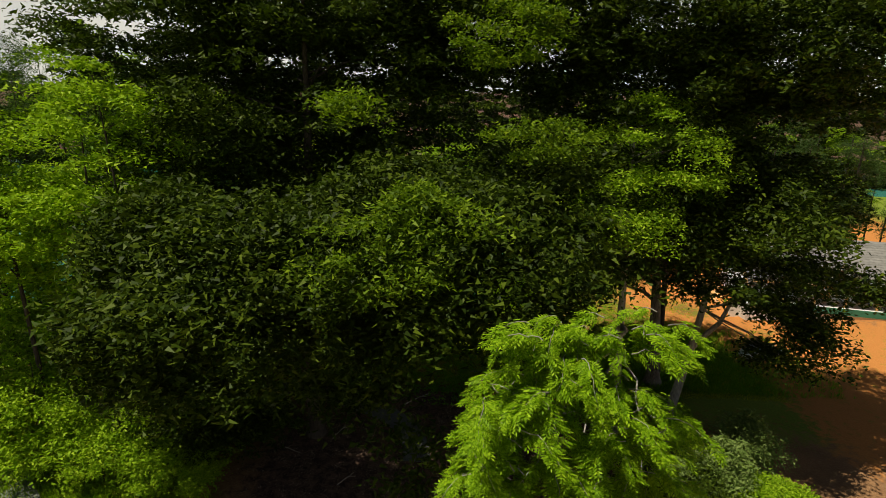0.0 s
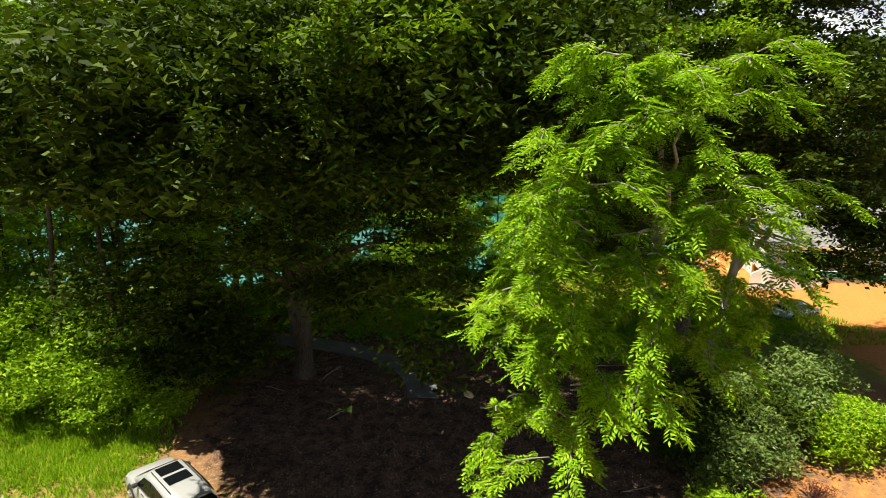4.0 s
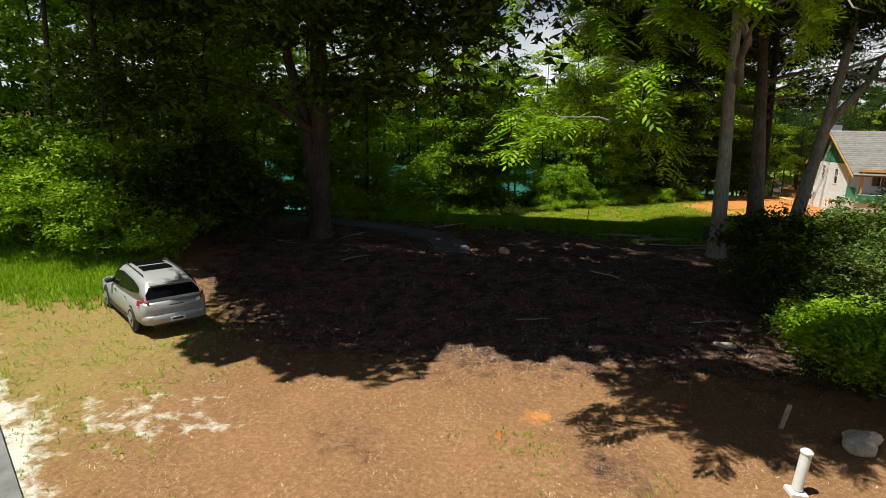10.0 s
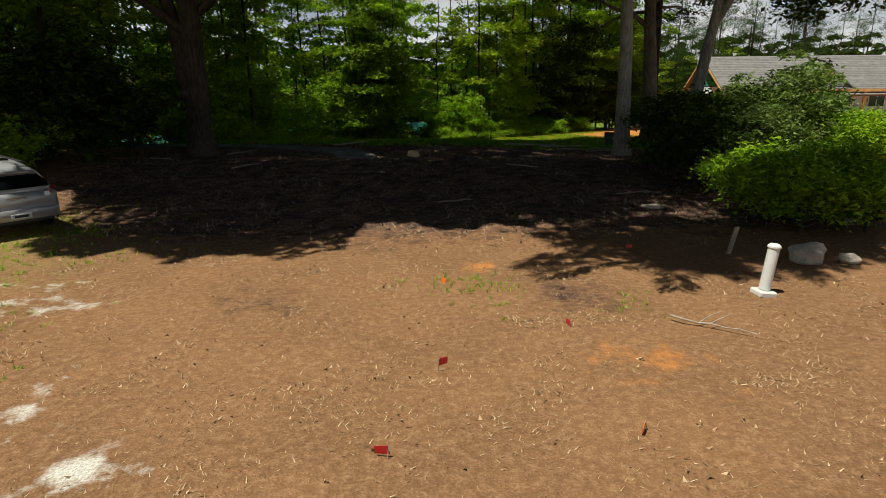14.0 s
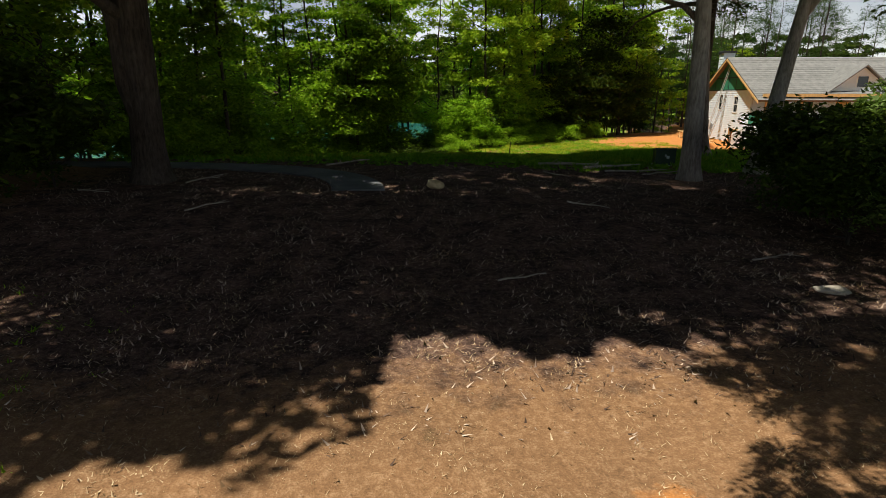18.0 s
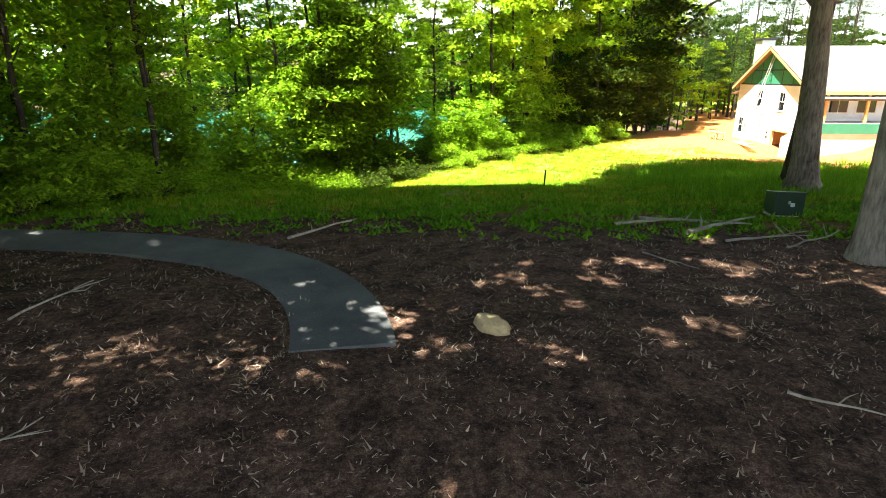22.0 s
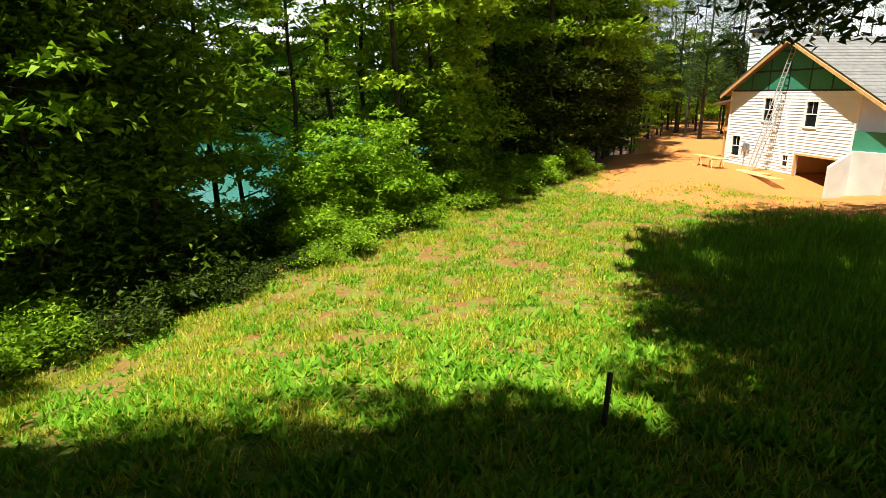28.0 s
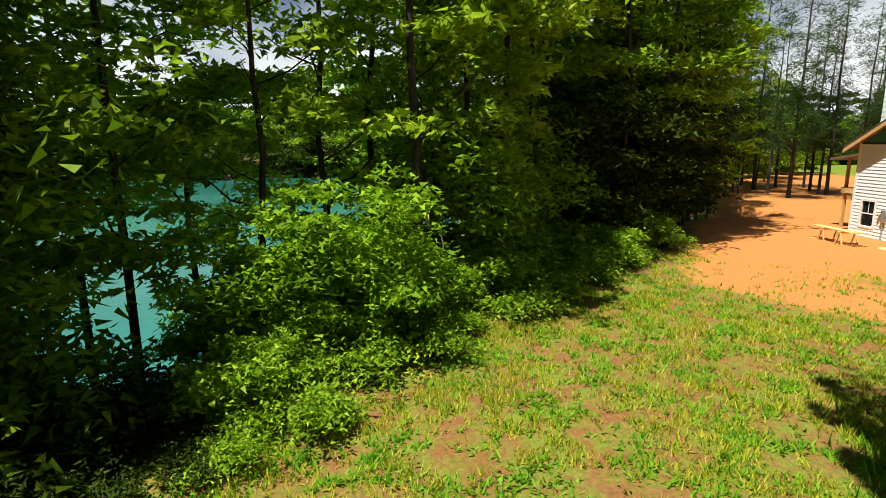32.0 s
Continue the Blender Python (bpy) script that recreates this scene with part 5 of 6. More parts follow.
part("gable_back", prism([(0, EAVE), (W, EAVE), (W / 2, RIDGE - 0.12)], 0.05, 0.2, 1), M_SHEATH, house)
# sheathing panels on the gable
k = (RIDGE - 0.12 - EAVE) / (W / 2)
cuts = [0.0, 2.3, 4.2, 6.2, 8.2, 10.1, W]
for x0, x1 in zip(cuts, cuts[1:]):
    def top(x):
        return EAVE + k * (x if x < W / 2 else W - x)
    zc = EAVE + 1.35
    poly = [(x0 + 0.01, EAVE), (x1 - 0.01, EAVE), (x1 - 0.01, top(x1)), (x0 + 0.01, top(x0))]
    low = [(x0 + 0.01, EAVE), (x1 - 0.01, EAVE), (x1 - 0.01, min(zc, top(x1))), (x0 + 0.01, min(zc, top(x0)))]
    part("sheathing_panel", prism([p for i, p in enumerate(low) if p not in low[:i]], -0.015, 0.05, 1), M_SHEATH, house)
    if max(top(x0), top(x1)) > zc + 0.05:
        xa = x0 if top(x0) > zc else (zc - EAVE) / k
        xb = x1 if top(x1) > zc else W - (zc - EAVE) / k
        up = [(xa + 0.01, zc), (xb - 0.01, zc), (xb - 0.01, max(zc + 0.01, top(xb))), (xa + 0.01, max(zc + 0.01, top(xa)))]
        part("sheathing_panel", prism(up, -0.015, 0.05, 1), M_SHEATH, house)
    if 0 < x0:
        part("seam_tape", box((x0 - 0.06, -0.022, EAVE), (x0 + 0.06, -0.014, top(x0) - 0.05)), M_TAPE, house, "black seam tape")
part("seam_tape", box(((1.35) / k, -0.024, EAVE + 1.29), (W - 1.35 / k, -0.018, EAVE + 1.41)), M_TAPE, house, "black seam tape")
part("seam_tape", box((0.1, -0.026, EAVE - 0.06), (W - 0.1, -0.018, EAVE + 0.06)), M_TAPE, house, "black seam tape")
# siding boards, each its own piece
lap = 0.205
for r in range(-6, 29):
    z = 0.02 + r * lap
    segs = [(0.0, W)]
    for a, b, c, d in OPEN:
        if c - 0.1 < z + lap * 0.5 < d + 0.1:
            segs = [t for s0, s1 in segs for t in ((s0, min(s1, a - 0.1)), (max(s0, b + 0.1), s1)) if t[1] - t[0] > 0.05]
    for s0, s1 in segs:
        part("siding_board", prism([(-0.034, z), (0.0, z), (0.0, z + lap), (-0.006, z + lap)], s0, s1, 0), M_SIDING, house)
# windows
for a, b, c, d in OPEN[:4]:
    win = part("window", box((a + 0.04, 0.03, c + 0.04), (b - 0.04, 0.06, d - 0.04)), M_GLASS, house, "dark double-hung window")
    for lo, hi in (((a - 0.09, -0.05, c - 0.09), (a + 0.05, 0.08, d + 0.09)), ((b - 0.05, -0.05, c - 0.09), (b + 0.09, 0.08, d + 0.09)), ((a + 0.05, -0.05, d - 0.05), (b - 0.05, 0.08, d + 0.1)), ((a + 0.05, -0.06, c - 0.09), (b - 0.05, 0.08, c + 0.05))):
        part("casing", box(lo, hi, 0.006), M_TRIM, win)
    part("meeting_rail", box((a + 0.05, 0.0, (c + d) / 2 - 0.035), (b - 0.05, 0.05, (c + d) / 2 + 0.035)), M_TRIM, win)
    part("muntin", box(((a + b) / 2 - 0.015, 0.01, (c + d) / 2), ((a + b) / 2 + 0.015, 0.045, d - 0.05)), M_TRIM, win)
for lo, hi in (((7.78, -0.05, -0.75), (7.91, 0.1, 1.72)), ((11.89, -0.05, -0.75), (12.03, 0.1, 1.72)), ((7.91, -0.05, 1.58), (11.89, 0.1, 1.72))):
    part("door_casing", box(lo, hi, 0.008), M_LUMBER, house, "raw lumber casing round the opening")
for x in (0.0, W):
    part("corner_board", box((x - 0.08, -0.06, -1.2), (x + 0.08, 0.1, EAVE)), M_TRIM, house)
# roof: two slopes, of which one runs out over the porch
OV = 0.55
PORCH = 2.9
sl = (RIDGE - EAVE) / (W / 2)
def roof_plate(x0, z0, x1, z1, y0, y1, th=0.16):
    return prism([(x0, z0), (x1, z1), (x1, z1 + th), (x0, z0 + th)], y0, y1, 1)
north = part("roof_slope", roof_plate(-0.7, EAVE - 0.7 * sl, W / 2, RIDGE, -OV, D + OV), M_FASCIA, house)
south = part("roof_slope", roof_plate(W + PORCH, RIDGE - (W / 2 + PORCH) * sl * 0.92, W / 2, RIDGE, -OV, D + OV), M_FASCIA, house)
for side_, x_out, ob in ((-1, -0.75, north), (1, W + PORCH + 0.05, south)):
    s_ = sl if side_ < 0 else sl * 0.92
    n_rows = 22
    for r in range(n_rows):
        xa = W / 2 + (x_out - W / 2) * (r + 1) / n_rows
        xb = W / 2 + (x_out - W / 2) * r / n_rows
        za, zb = RIDGE + 0.17 - abs(xa - W / 2) * s_, RIDGE + 0.17 - abs(xb - W / 2) * s_
        part("shingle_course", prism([(xa, za), (xb, zb - 0.005), (xb, zb + 0.012), (xa, za + 0.035)], -OV - 0.03, D + OV + 0.03, 1), M_ROOF, ob)
for x1, z1 in ((-0.72, EAVE - 0.72 * sl), (W + PORCH, RIDGE - (W / 2 + PORCH) * sl * 0.92)):
    bm = prism([(W / 2, RIDGE - 0.2), (W / 2, RIDGE + 0.03), (x1, z1 + 0.03), (x1, z1 - 0.2)], -OV - 0.05, -OV, 1)
    part("rake_board", bm, M_LUMBER, house, "raw wood rake board")
# chimney
chim = part("chimney", box((0.3, 0.8, EAVE - 0.3), (1.6, 2.1, RIDGE + 0.95), 0.01), M_SIDING, house, "white sided chimney")
for r in range(12):
    part("chimney_board", prism([(0.76, 6.6 + r * 0.3), (0.8, 6.6 + r * 0.3), (0.8, 6.9 + r * 0.3), (0.79, 6.9 + r * 0.3)], 0.28, 1.62, 0), M_SIDING, chim)
part("chimney_cap", box((0.15, 0.65, RIDGE + 0.95), (1.75, 2.25, RIDGE + 1.2), 0.03), M_BLACK, chim, "dark chimney cap")
# porch along the long side
for y in np.arange(0.4, D, 3.4):
    part("porch_post", box((W + PORCH - 0.45, y - 0.1, 2.9), (W + PORCH - 0.25, y + 0.1, EAVE - 0.55)), M_LUMBER, house, "raw wood porch post")
part("porch_beam", box((W + PORCH - 0.5, 0.0, EAVE - 0.72), (W + PORCH - 0.2, D, EAVE - 0.42)), M_LUMBER, house, "raw wood porch beam")
part("porch_floor", box((W, 0.0, 2.55), (W + PORCH, D, 2.85)), M_CONC, house)
part("porch_band", box((W + PORCH, 0.0, 2.0), (W + PORCH + 0.06, D, 2.85)), M_SHEATH, house, "green sheathed porch band")
part("porch_end", box((W, -0.05, 2.0), (W + PORCH, 0.0, 3.5)), M_SHEATH, house, "green sheathed porch end")
part("porch_base", box((W, 0.02, -0.4), (W + PORCH - 0.05, D, 2.5)), M_CONC, house)
part("front_door", box((W - 0.01, 8.6, 2.9), (W + 0.06, 9.8, 5.1), 0.01), M_LUMBER, house, "raw wood front door")
for y in (2.2, 4.6, 12.5, 16.0):
    win = part("window", box((W + 0.005, y, 3.6), (W + 0.035, y + 1.6, 5.0)), M_GLASS, house, "dark porch window")
    for lo, hi in (((W, y - 0.1, 3.5), (W + 0.07, y, 5.1)), ((W, y + 1.6, 3.5), (W + 0.07, y + 1.7, 5.1)), ((W, y, 5.0), (W + 0.07, y + 1.6, 5.1)), ((W, y, 3.5), (W + 0.08, y + 1.6, 3.6)), ((W, y + 0.77, 3.6), (W + 0.06, y + 0.83, 5.0))):
        part("casing", box(lo, hi), M_TRIM, win)
# cross gable on the long slope
gx = W + 1.2
gz = RIDGE - (gx - W / 2) * sl * 0.92
part("dormer_wall", prism([(6.8, gz), (13.2, gz), (10.0, gz + 2.5)], gx - 0.2, gx, 0), M_SIDING, house, "white gable of the dormer")
for y0, y1 in ((6.3, 10.0), (13.7, 10.0)):
    z0 = gz - 0.35
    part("dormer_roof", prism([(y0, z0), (y1, gz + 2.6), (y1, gz + 2.75), (y0, z0 + 0.15)], W / 2 + 1.0, gx + 0.4, 0), M_ROOF, house, "grey shingled dormer roof")
dw = part("window", box((gx, 9.5, gz + 0.6), (gx + 0.03, 10.5, gz + 1.6)), M_GLASS, house, "small dark dormer window")
part("casing", box((gx, 9.4, gz + 0.5), (gx + 0.05, 9.5, gz + 1.7)), M_TRIM, dw)
part("casing", box((gx, 10.5, gz + 0.5), (gx + 0.05, 10.6, gz + 1.7)), M_TRIM, dw)
# deck on the lake side
for y in (1.4, 4.4, 7.4):
    part("deck_post", box((-2.6, y - 0.08, 0), (-2.44, y + 0.08, 5.0)), M_LUMBER, house, "raw wood deck post")
part("deck_beam", box((-2.65, 1.2, 2.55), (-2.4, 8.0, 2.85)), M_LUMBER, house, "raw wood deck beam")
part("deck_floor", box((-2.7, 1.2, 2.85), (0, 8.0, 2.95)), M_LUMBER, house, "raw wood deck boards")
part("deck_side_beam", box((-2.7, 1.2, 2.6), (0, 1.32, 2.85)), M_LUMBER, house, "raw wood deck beam")
part("deck_roof", prism([(-3.3, 4.75), (0, 5.25), (0, 5.4), (-3.3, 4.9)], 0.6, 8.6, 1), M_FASCIA, house, "brown deck roof")
# retaining wall beside the garage opening
ret = thing("retaining_wall", HOUSE, "pale concrete retaining wall beside the garage opening", "wall")
part("wall_panel", prism([(-1.6, -1.4), (-0.3, -1.4), (-0.3, 2.2), (-1.6, 1.4)], 12.6, 12.85, 0), M_CONC, ret)
part("wall_panel", prism([(12.5, -1.4), (W + PORCH, -1.4), (W + PORCH, 2.4), (12.5, 2.3)], -0.3, -0.06, 1), M_CONC, ret)


def ladder(m, length):
    lad = thing("ladder", m, "long aluminium extension ladder leaning on the gable", "ladder")
    for s in (-0.2, 0.2):
        part("rail", box((s - 0.025, -0.03, 0), (s + 0.025, 0.03, length), 0.004), M_ALU, lad)
    for i in range(int(length / 0.32)):
        part("rung", box((-0.18, -0.015, 0.2 + i * 0.32), (0.18, 0.015, 0.235 + i * 0.32)), M_ALU, lad)
    return lad


ladder(HOUSE @ pose(5.9, -2.0, 0.0, -12.5, 2.5, 0), 9.1)
ladder(HOUSE @ pose(5.3, -1.3, 0.0, -14, 5, 0), 5.2)
mb = thing("meter_box", HOUSE, "grey electric meter and panel boxes on the siding", "meter box")
part("panel", box((2.35, -0.16, 1.3), (2.7, -0.035, 2.0), 0.01), M_METAL, mb)
part("panel", box((2.8, -0.14, 1.45), (3.05, -0.035, 1.95), 0.01), M_METAL, mb)
part("meter", disc_ring((2.2, -0.12, 1.7), 0.1, 0.16, 16), M_METAL, mb, "round glass meter")
part("conduit", beam_into(bmesh.new(), (2.52, -0.09, 0.0), (2.52, -0.09, 1.3), 0.06, 0.06), M_METAL, mb)


def sawhorse(m):
    sh = thing("sawhorse", m, "rough wooden sawhorse in front of the house", "sawhorse", "sawhorses")
    part("top_beam", box((-0.55, -0.05, 0.72), (0.55, 0.05, 0.82)), M_LUMBER, sh)
    for a in (-0.45, 0.45):
        for s in (-1, 1):
            part("leg", beam_into(bmesh.new(), (a, 0, 0.75), (a * 1.1, s * 0.3, 0), 0.06, 0.09), M_LUMBER, sh)


sawhorse(HOUSE @ pose(2.4, -3.2, 0.15, 0, 0, 90))
sawhorse(HOUSE @ pose(3.8, -3.2, 0.15, 0, 0, 90))
for i, (x, y, yaw, n) in enumerate(((3.1, -3.2, 0, 3), (5.8, -1.9, 4, 4), (8.2, -2.4, -3, 3), (0.0, -3.6, 10, 3))):
    base = 0.99 if i == 0 else 0.2
    for j in range(n):
        pk = thing("plank", HOUSE @ pose(x + 0.05 * j, y + 0.22 * (j - n / 2), base + 0.004, 0, 0, yaw + 2 * j), "pale sawn plank lying by the house", "plank", "sawn planks")
        part("board", box((-1.7, -0.09, 0), (1.7, 0.09, 0.045), 0.004), M_LUMBER, pk)


# ---- small things on the open ground ----
pipe = thing("utility_pedestal", pose(5.95, 15.0, ground(5.95, 15.0) + 0.03, 0, 5, 0) @ Matrix.Scale(0.78, 4), "white plastic utility pipe on a square concrete foot", "utility pipe")
part("foot", box((-0.22, -0.22, -0.06), (0.22, 0.22, 0.09), 0.03), M_CONC, pipe)
part("tube", disc_ring((0, 0, 0), 0.13, 1.1, 20), M_PVC, pipe, smooth=False).matrix_local = pose(0, 0, 0.62, 90, 0, 0)
part("cap", disc_ring((0, 0, 0), 0.15, 0.14, 20), M_PVC, pipe).matrix_local = pose(0, 0, 1.17, 90, 0, 0)
stake = thing("survey_stake", pose(6.9, 17.7, ground(6.9, 17.7) - 0.05, 8, 5, 20), "grey weathered wooden stake in dry dirt", "stake")
part("post", box((-0.06, -0.025, 0), (0.06, 0.025, 0.75), 0.005), M_DEAD, stake)


def rock(name, x, y, r, flat, mat, label, seed, sink=0.12, group=""):
    bm = bmesh.new()
    bmesh.ops.create_icosphere(bm, subdivisions=3, radius=1.0)
    for v in bm.verts:
        d = 1 + 0.32 * noise.noise(v.co * 1.3 + Vector((seed, seed * 2, 0))) + 0.1 * noise.noise(v.co * 3.5 + Vector((seed, 0, 3)))
        v.co = Vector((v.co.x * r[0] * d, v.co.y * r[1] * d, v.co.z * flat * d))
    ob = part(name, bm, mat, None, smooth=False)
    ob.matrix_world = pose(x, y, ground(x, y) + flat * (1 - sink * 3), 0, 0, seed * 40)
    return tagged(ob, label, "rock", group)


rock("boulder", 8.35, 17.0, (0.5, 0.34), 0.26, M_STONE, "pale weathered boulder beside the shrub", 1)
rock("boulder", 9.2, 16.8, (0.25, 0.2), 0.13, M_STONE, "small pale stone beside the boulder", 2)
rock("boulder", 0.1, 33.3, (0.42, 0.26), 0.2, M_TANSTONE, "rounded tan stone in the mulch by the path", 3)
rock("boulder", 7.6, 23.2, (0.35, 0.24), 0.1, M_STONE, "flat grey stone in the shade", 4)
for i, (x, y) in enumerate(((12.2, 20.4), (15, 21), (11.9, 22.6))):
    rock("stone", x, y, (0.25, 0.2), 0.14, M_STONE, "small pale stone on bare clay", 5 + i, group="small stones")


def marker(x, y, mat, label, yaw):
    z = ground(x, y)
    fl = thing("marker_flag", pose(x, y, z, 0, 0, yaw), label, "marker flag", "marker flags")
    part("wire", beam_into(bmesh.new(), (0, 0, -0.05), (0.01, -0.04, 0.15), 0.008, 0.008), M_METAL, fl)
    part("flag", strip([(0.0, -0.05, 0.05), (0.13, 0.03, 0.04), (0.14, 0.05, 0.13), (0.02, -0.03, 0.15)], 0.008, (0, 1, 0)), mat, fl)


for i, (x, y, mt, lb) in enumerate(((-0.4, 12.7, M_FLAG_R, "small red plastic marker flag in dirt"), (1.8, 13.8, M_FLAG_R, "small red plastic marker flag in dirt"), (-1.1, 10.7, M_FLAG_R, "small red plastic marker flag in dirt"), (1.8, 10.9, M_FLAG_O, "small orange plastic marker flag in dirt"), (0.0, 16.3, M_FLAG_O, "small orange plastic marker flag in dirt"), (4.7, 18.4, M_FLAG_R, "small red plastic marker flag in dirt"))):
    marker(x, y, mt, lb, i * 67)

ub = thing("transformer_box", pose(13.8, 42.4, ground(13.8, 42.4), 0, 0, -18), "dark green metal utility box in the grass", "utility box")
part("pad", box((-0.6, -0.55, -0.1), (0.6, 0.55, 0.06), 0.02), M_CONC, ub)
part("cabinet", prism([(-0.45, 0.06), (0.45, 0.06), (0.45, 0.78), (-0.45, 0.9)], -0.52, 0.52, 0), M_UTIL, ub)
part("lid", prism([(-0.48, 0.9), (0.48, 0.77), (0.48, 0.83), (-0.48, 0.96)], -0.55, 0.55, 0), M_UTIL, ub)
part("warning_label", box((0.05, -0.458, 0.4), (0.2, -0.452, 0.55)), M_PLATE, ub, "small pale label")
part("hasp", box((-0.04, -0.48, 0.5), (0.04, -0.45, 0.62), 0.005), M_METAL, ub)


def stick(a, b, r, seed, label, name="fallen_branch", forks=2, group="fallen branches"):
    """A dead branch lying along the ground with side twigs."""
    rng = np.random.default_rng(seed)
    a, b = np.array(a, float), np.array(b, float)
    d = b - a
    lines = []
    main = []
    for i in range(7):
        p = a + d * i / 6 + rng.normal(0, 0.03 * np.linalg.norm(d) / 2, 2)
        main.append((np.array((p[0], p[1], ground(*p) + r + 0.03 + 0.04 * rng.uniform())), r * (1 - 0.1 * i)))
    lines.append(main)
    for f in range(forks):
        i = rng.integers(1, 5)
        s = main[i][0]
        ang = math.atan2(d[1], d[0]) + rng.choice((-1, 1)) * rng.uniform(0.5, 1.0)
        ln = np.linalg.norm(d) * rng.uniform(0.2, 0.45)
        e = s + np.array((math.cos(ang) * ln, math.sin(ang) * ln, rng.uniform(0.02, 0.15)))
        lines.append([(s, r * 0.55), ((s + e) / 2 + rng.normal(0, 0.03, 3), r * 0.42), (e, r * 0.15)])
    root = thing(name, pose(0, 0, 0), label, "branch", group)
    V, F = tubes(lines[:1], 6)
    link_mesh("stem", raw_mesh("stem", V, F), M_DEAD, root, smooth=True)
    for ln in lines[1:]:
        V, F = tubes([ln], 5)
        link_mesh("twig", raw_mesh("twig", V, F), M_DEAD, root, smooth=True)


for i, (a, b, r) in enumerate((((8.3, 39.8), (12.1, 41.9), 0.09), ((6.2, 40.8), (9.6, 42.0), 0.06), ((9.0, 38.9), (12.6, 39.8), 0.05), ((7.5, 41.6), (10.6, 41.2), 0.07), ((-4.4, 40.2), (-2.4, 42.2), 0.05), ((1.2, 46.8), (3.0, 47.1), 0.05), ((10.5, 38.2), (13.8, 39.6), 0.04), ((5.5, 37.6), (6.3, 36.2), 0.03), ((-9.3, 35.0), (-8.6, 37.2), 0.03), ((3.6, 14.0), (4.6, 13.2), 0.02), ((-12.5, 33.8), (-11.2, 33.2), 0.03), ((4.2, 30.5), (5.4, 29.8), 0.03), ((7.2, 25.2), (8.6, 25.6), 0.03), ((0.6, 24.4), (1.8, 24.7), 0.025), ((-7.8, 30.2), (-6.9, 31.4), 0.025))):
    stick(a, b, r, 60 + i, "bleached dead branch lying on the ground")
post = thing("boundary_post", pose(6.9, 50.2, ground(6.9, 50.2) - 0.05, 0, 3, 0), "thin dark wooden post at the lawn edge", "post")
part("post", box((-0.03, -0.03, 0), (0.03, 0.03, 0.95), 0.006), M_BARK_D, post)


# ---- grass, straw and litter ----
def blades(name, label, n, area, keep, size, material, seed, tilt, wide, per=4, category="grass"):
    """Tufts of narrow triangular blades over an area where keep(x, y) allows."""
    rng = np.random.default_rng(seed)
    x0, x1, y0, y1 = area
    px, py = rng.uniform(x0, x1, n), rng.uniform(y0, y1, n)
    ok = np.array([rng.uniform() < keep(a, b) for a, b in zip(px, py)])
    px, py = px[ok], py[ok]
    pz = np.array([ground(a, b) + 0.09 * noise.noise((a * 0.35, b * 0.35, 0)) for a, b in zip(px, py)])
    base = np.repeat(np.stack([px, py, pz], 1), per, 0)
    m = len(base)
    base += np.stack([rng.normal(0, size * 0.35, m), rng.normal(0, size * 0.35, m), np.full(m, -0.02)], 1)
    a = rng.uniform(0, 2 * math.pi, m)
    h = size * rng.uniform(0.5, 1.4, m)
    t = np.clip(rng.normal(tilt, 0.25, m), 0, 1.5)
    up = np.stack([np.cos(a) * np.sin(t), np.sin(a) * np.sin(t), np.cos(t)], 1) * h[:, None]
    b = a + math.pi / 2 + rng.normal(0, 0.4, m)
    side = np.stack([np.cos(b), np.sin(b), np.zeros(m)], 1) * (wide * size * rng.uniform(0.6, 1.3, m))[:, None]
    V = np.stack([base - side, base + side, base + up], 1).reshape(-1, 3)
    ob = link_mesh(name, raw_mesh(name, V, np.arange(3 * m).reshape(-1, 3)), material)
    return tagged(ob, label, category, kind="stuff")


def lawn(x, y):
    z = zone_values(x, y)
    p = noise.noise((x * 0.5, y * 0.5, 1)) * 0.5 + 0.5
    q = noise.noise((x * 1.6, y * 1.6, 4)) * 0.5 + 0.5
    k = S(y, 50, 54) * (1 - S(x, 12, 16) * (1 - S(y, 60, 64)))
    return max(0.0, z[1] - z[2]) * min(1, max(0.0, (0.45 * p + 0.55 * q - 0.245 - 0.09 * k - 0.18 * z[5]) * (3.0 + 1.5 * k)))


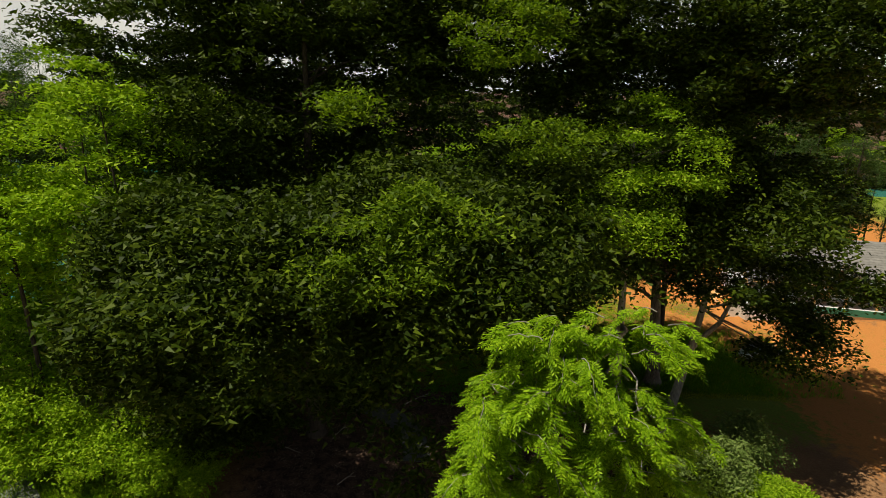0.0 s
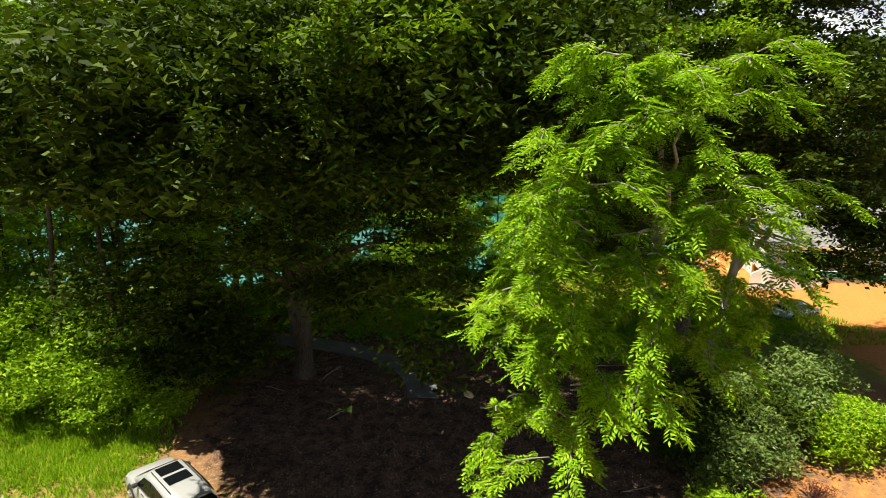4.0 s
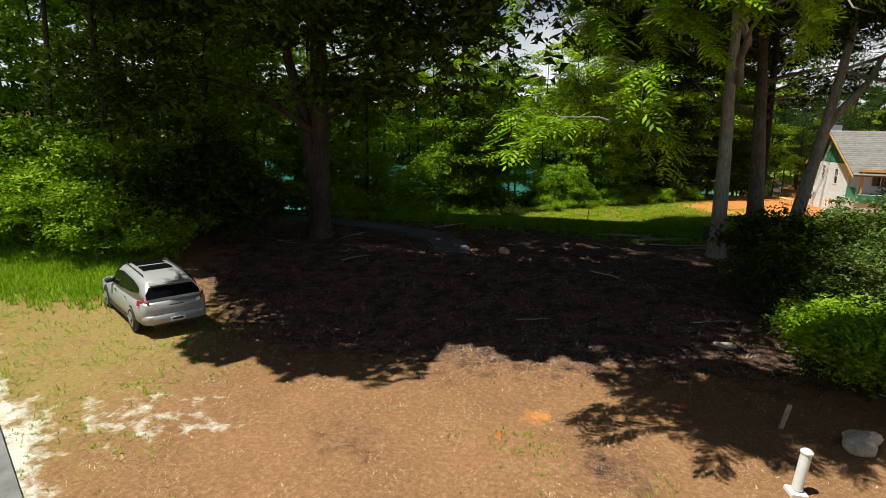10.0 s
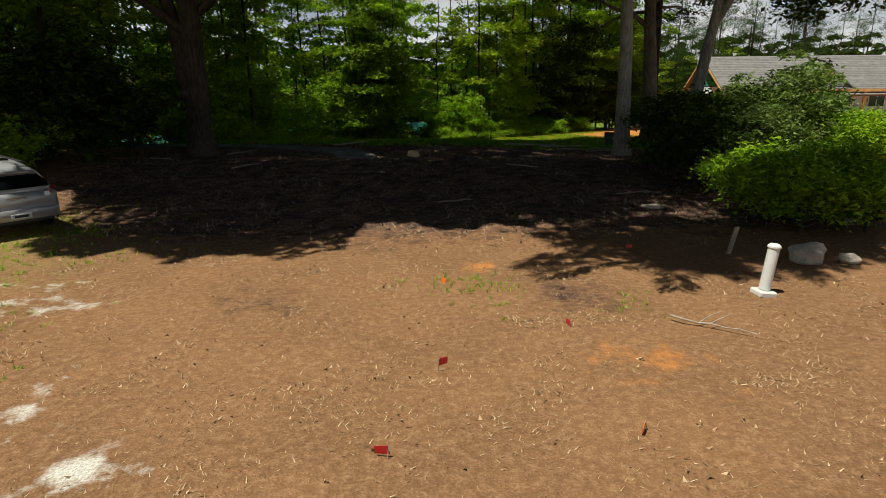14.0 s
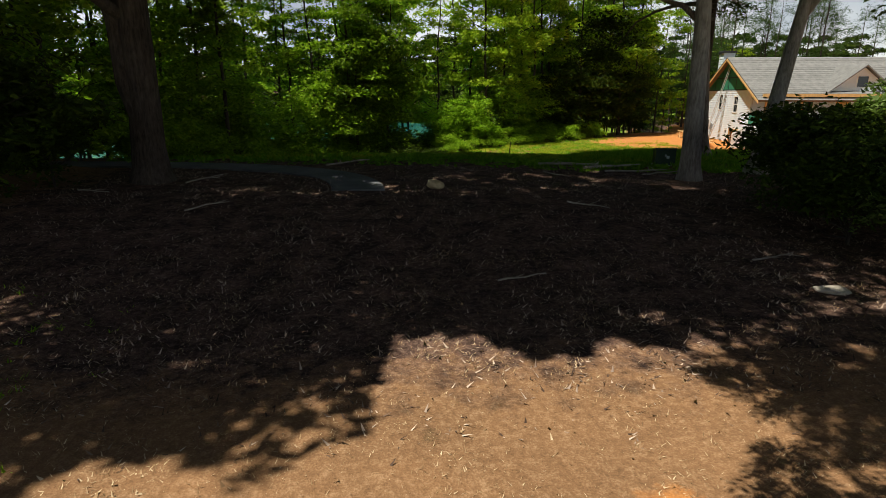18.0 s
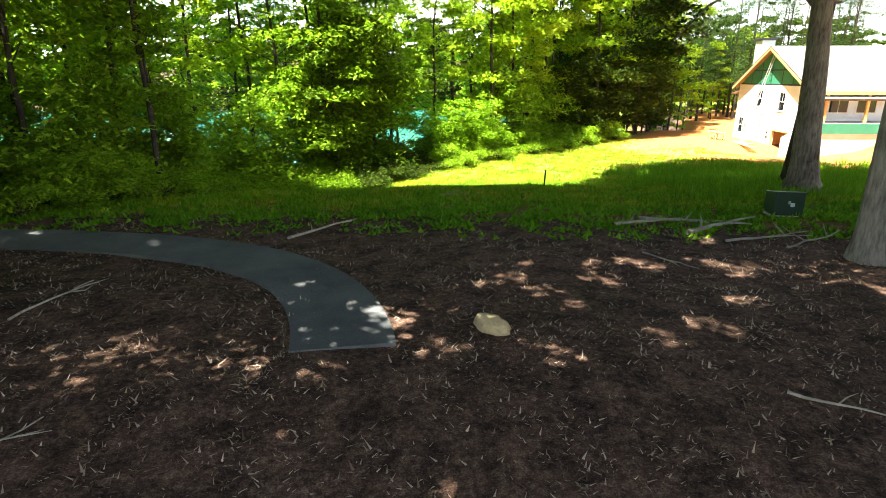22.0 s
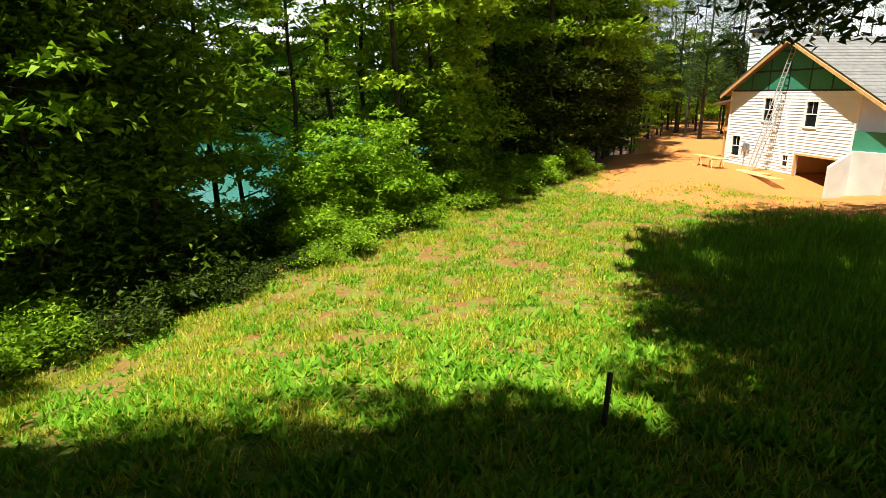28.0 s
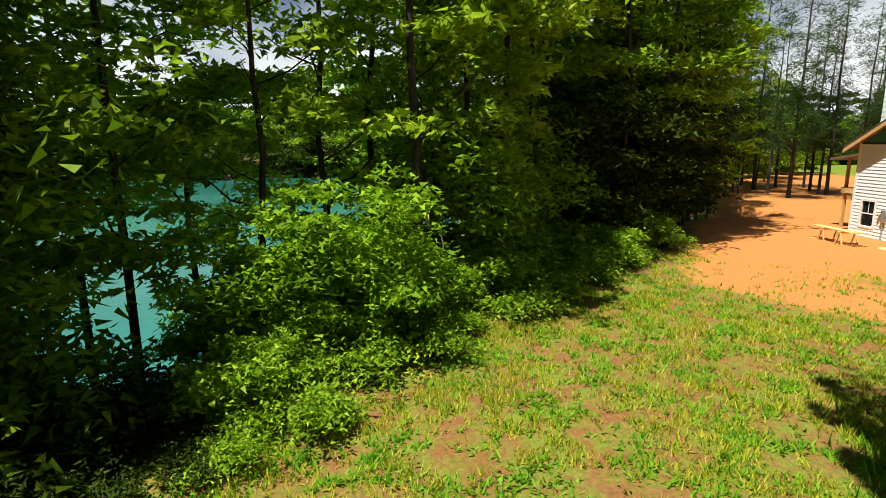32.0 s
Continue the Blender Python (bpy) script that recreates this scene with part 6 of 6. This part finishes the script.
blades("grass", "weedy green grass over the open lawn", 125000, (-12, 30, 44, 80), lawn, 0.19, M_GRASS, 1, 0.6, 0.1, 5)
blades("grass", "tall green grass in the shade by the big tree", 16000, (10, 36, 45, 66), lambda x, y: 0.9 * (1 - zone_values(x, y)[2]) * S(x + 2.5 * noise.noise((x * 0.3, y * 0.3, 7)) - 0.35 * (y - 50), 11, 15) * (1 - S(y + 3 * noise.noise((x * 0.25, y * 0.25, 8)), 59, 64)), 0.42, M_LUSH, 2, 0.45, 0.07, 6)
blades("weeds", "broad-leaved weeds at the lawn edge", 44000, (-16, 20, 39.0, 56), lambda x, y: min(1, zone_values(x, y)[1] * 1.5 + 0.25 * S(y + 0.2 * x, 39, 43)) * (0.95 if noise.noise((x * 0.75, y * 0.75, 15)) + 0.5 * noise.noise((x * 2.2, y * 2.2, 16)) > 0.02 else 0.14) * (1 - 0.6 * S(y, 50, 56)), 0.23, M_LUSH, 3, 0.95, 0.3, 5)
blades("weeds", "leafy green weed clumps scattered over the dry lawn", 34000, (-6, 26, 52, 77), lambda x, y: max(0, zone_values(x, y)[1] - zone_values(x, y)[2]) * (1.0 if noise.noise((x * 0.9, y * 0.9, 12)) + 0.5 * noise.noise((x * 2.6, y * 2.6, 13)) > 0.10 else 0.08), 0.19, M_LUSH, 9, 0.85, 0.2, 5)
blades("grass", "long green grass before the roadside bushes", 34000, (-40, -13, 20, 32), lambda x, y: (1 - S(x + 0.25 * y, -11, -8)) * S(y, 22.5, 26), 0.3, M_SHRUB, 4, 0.6, 0.1, 5)
blades("grass", "yellow-green grass tufts on the verge", 16000, (-24, -3, 8, 25), lambda x, y: zone_values(x, y)[4] * max(0, noise.noise((x * 0.7, y * 0.7, 9)) + 0.3) * 1.4, 0.13, M_SHRUB, 5, 0.9, 0.13, 5)
blades("grass", "green tuft in bare dirt", 620, (-1, 4.5, 13.5, 17.4), lambda x, y: math.exp(-((x - 0.5) ** 2 + (y - 15.9) ** 2) * 1.1) + math.exp(-((x - 3.3) ** 2 + (y - 14.7) ** 2) * 5), 0.12, M_SHRUB, 8, 0.8, 0.1, 6)
blades("dead_grass", "short straw-coloured dead grass on the dirt", 95000, (-14, 13, 6, 27), lambda x, y: max(0.06, 0.4 + 1.1 * noise.noise((x * 0.55, y * 0.55, 2))), 0.085, M_STRAW, 6, 1.25, 0.13, 3, "dead grass")
blades("leaf_litter", "brown leaf litter and bark chips", 105000, (-18, 16, 17, 48), lambda x, y: zone_values(x, y)[0] * max(0.1, 0.7 + noise.noise((x * 0.6, y * 0.6, 18))), 0.14, M_LITTER, 7, 1.35, 0.16, 3, "leaf litter")

blades("dry_leaves", "pale dry leaves and wood chips scattered on bare dirt", 15000, (-12, 12, 6, 24), lambda x, y: max(0.05, 0.25 + noise.noise((x * 0.4, y * 0.4, 14))), 0.085, M_STRAW, 11, 1.3, 0.34, 2, "dry leaves")
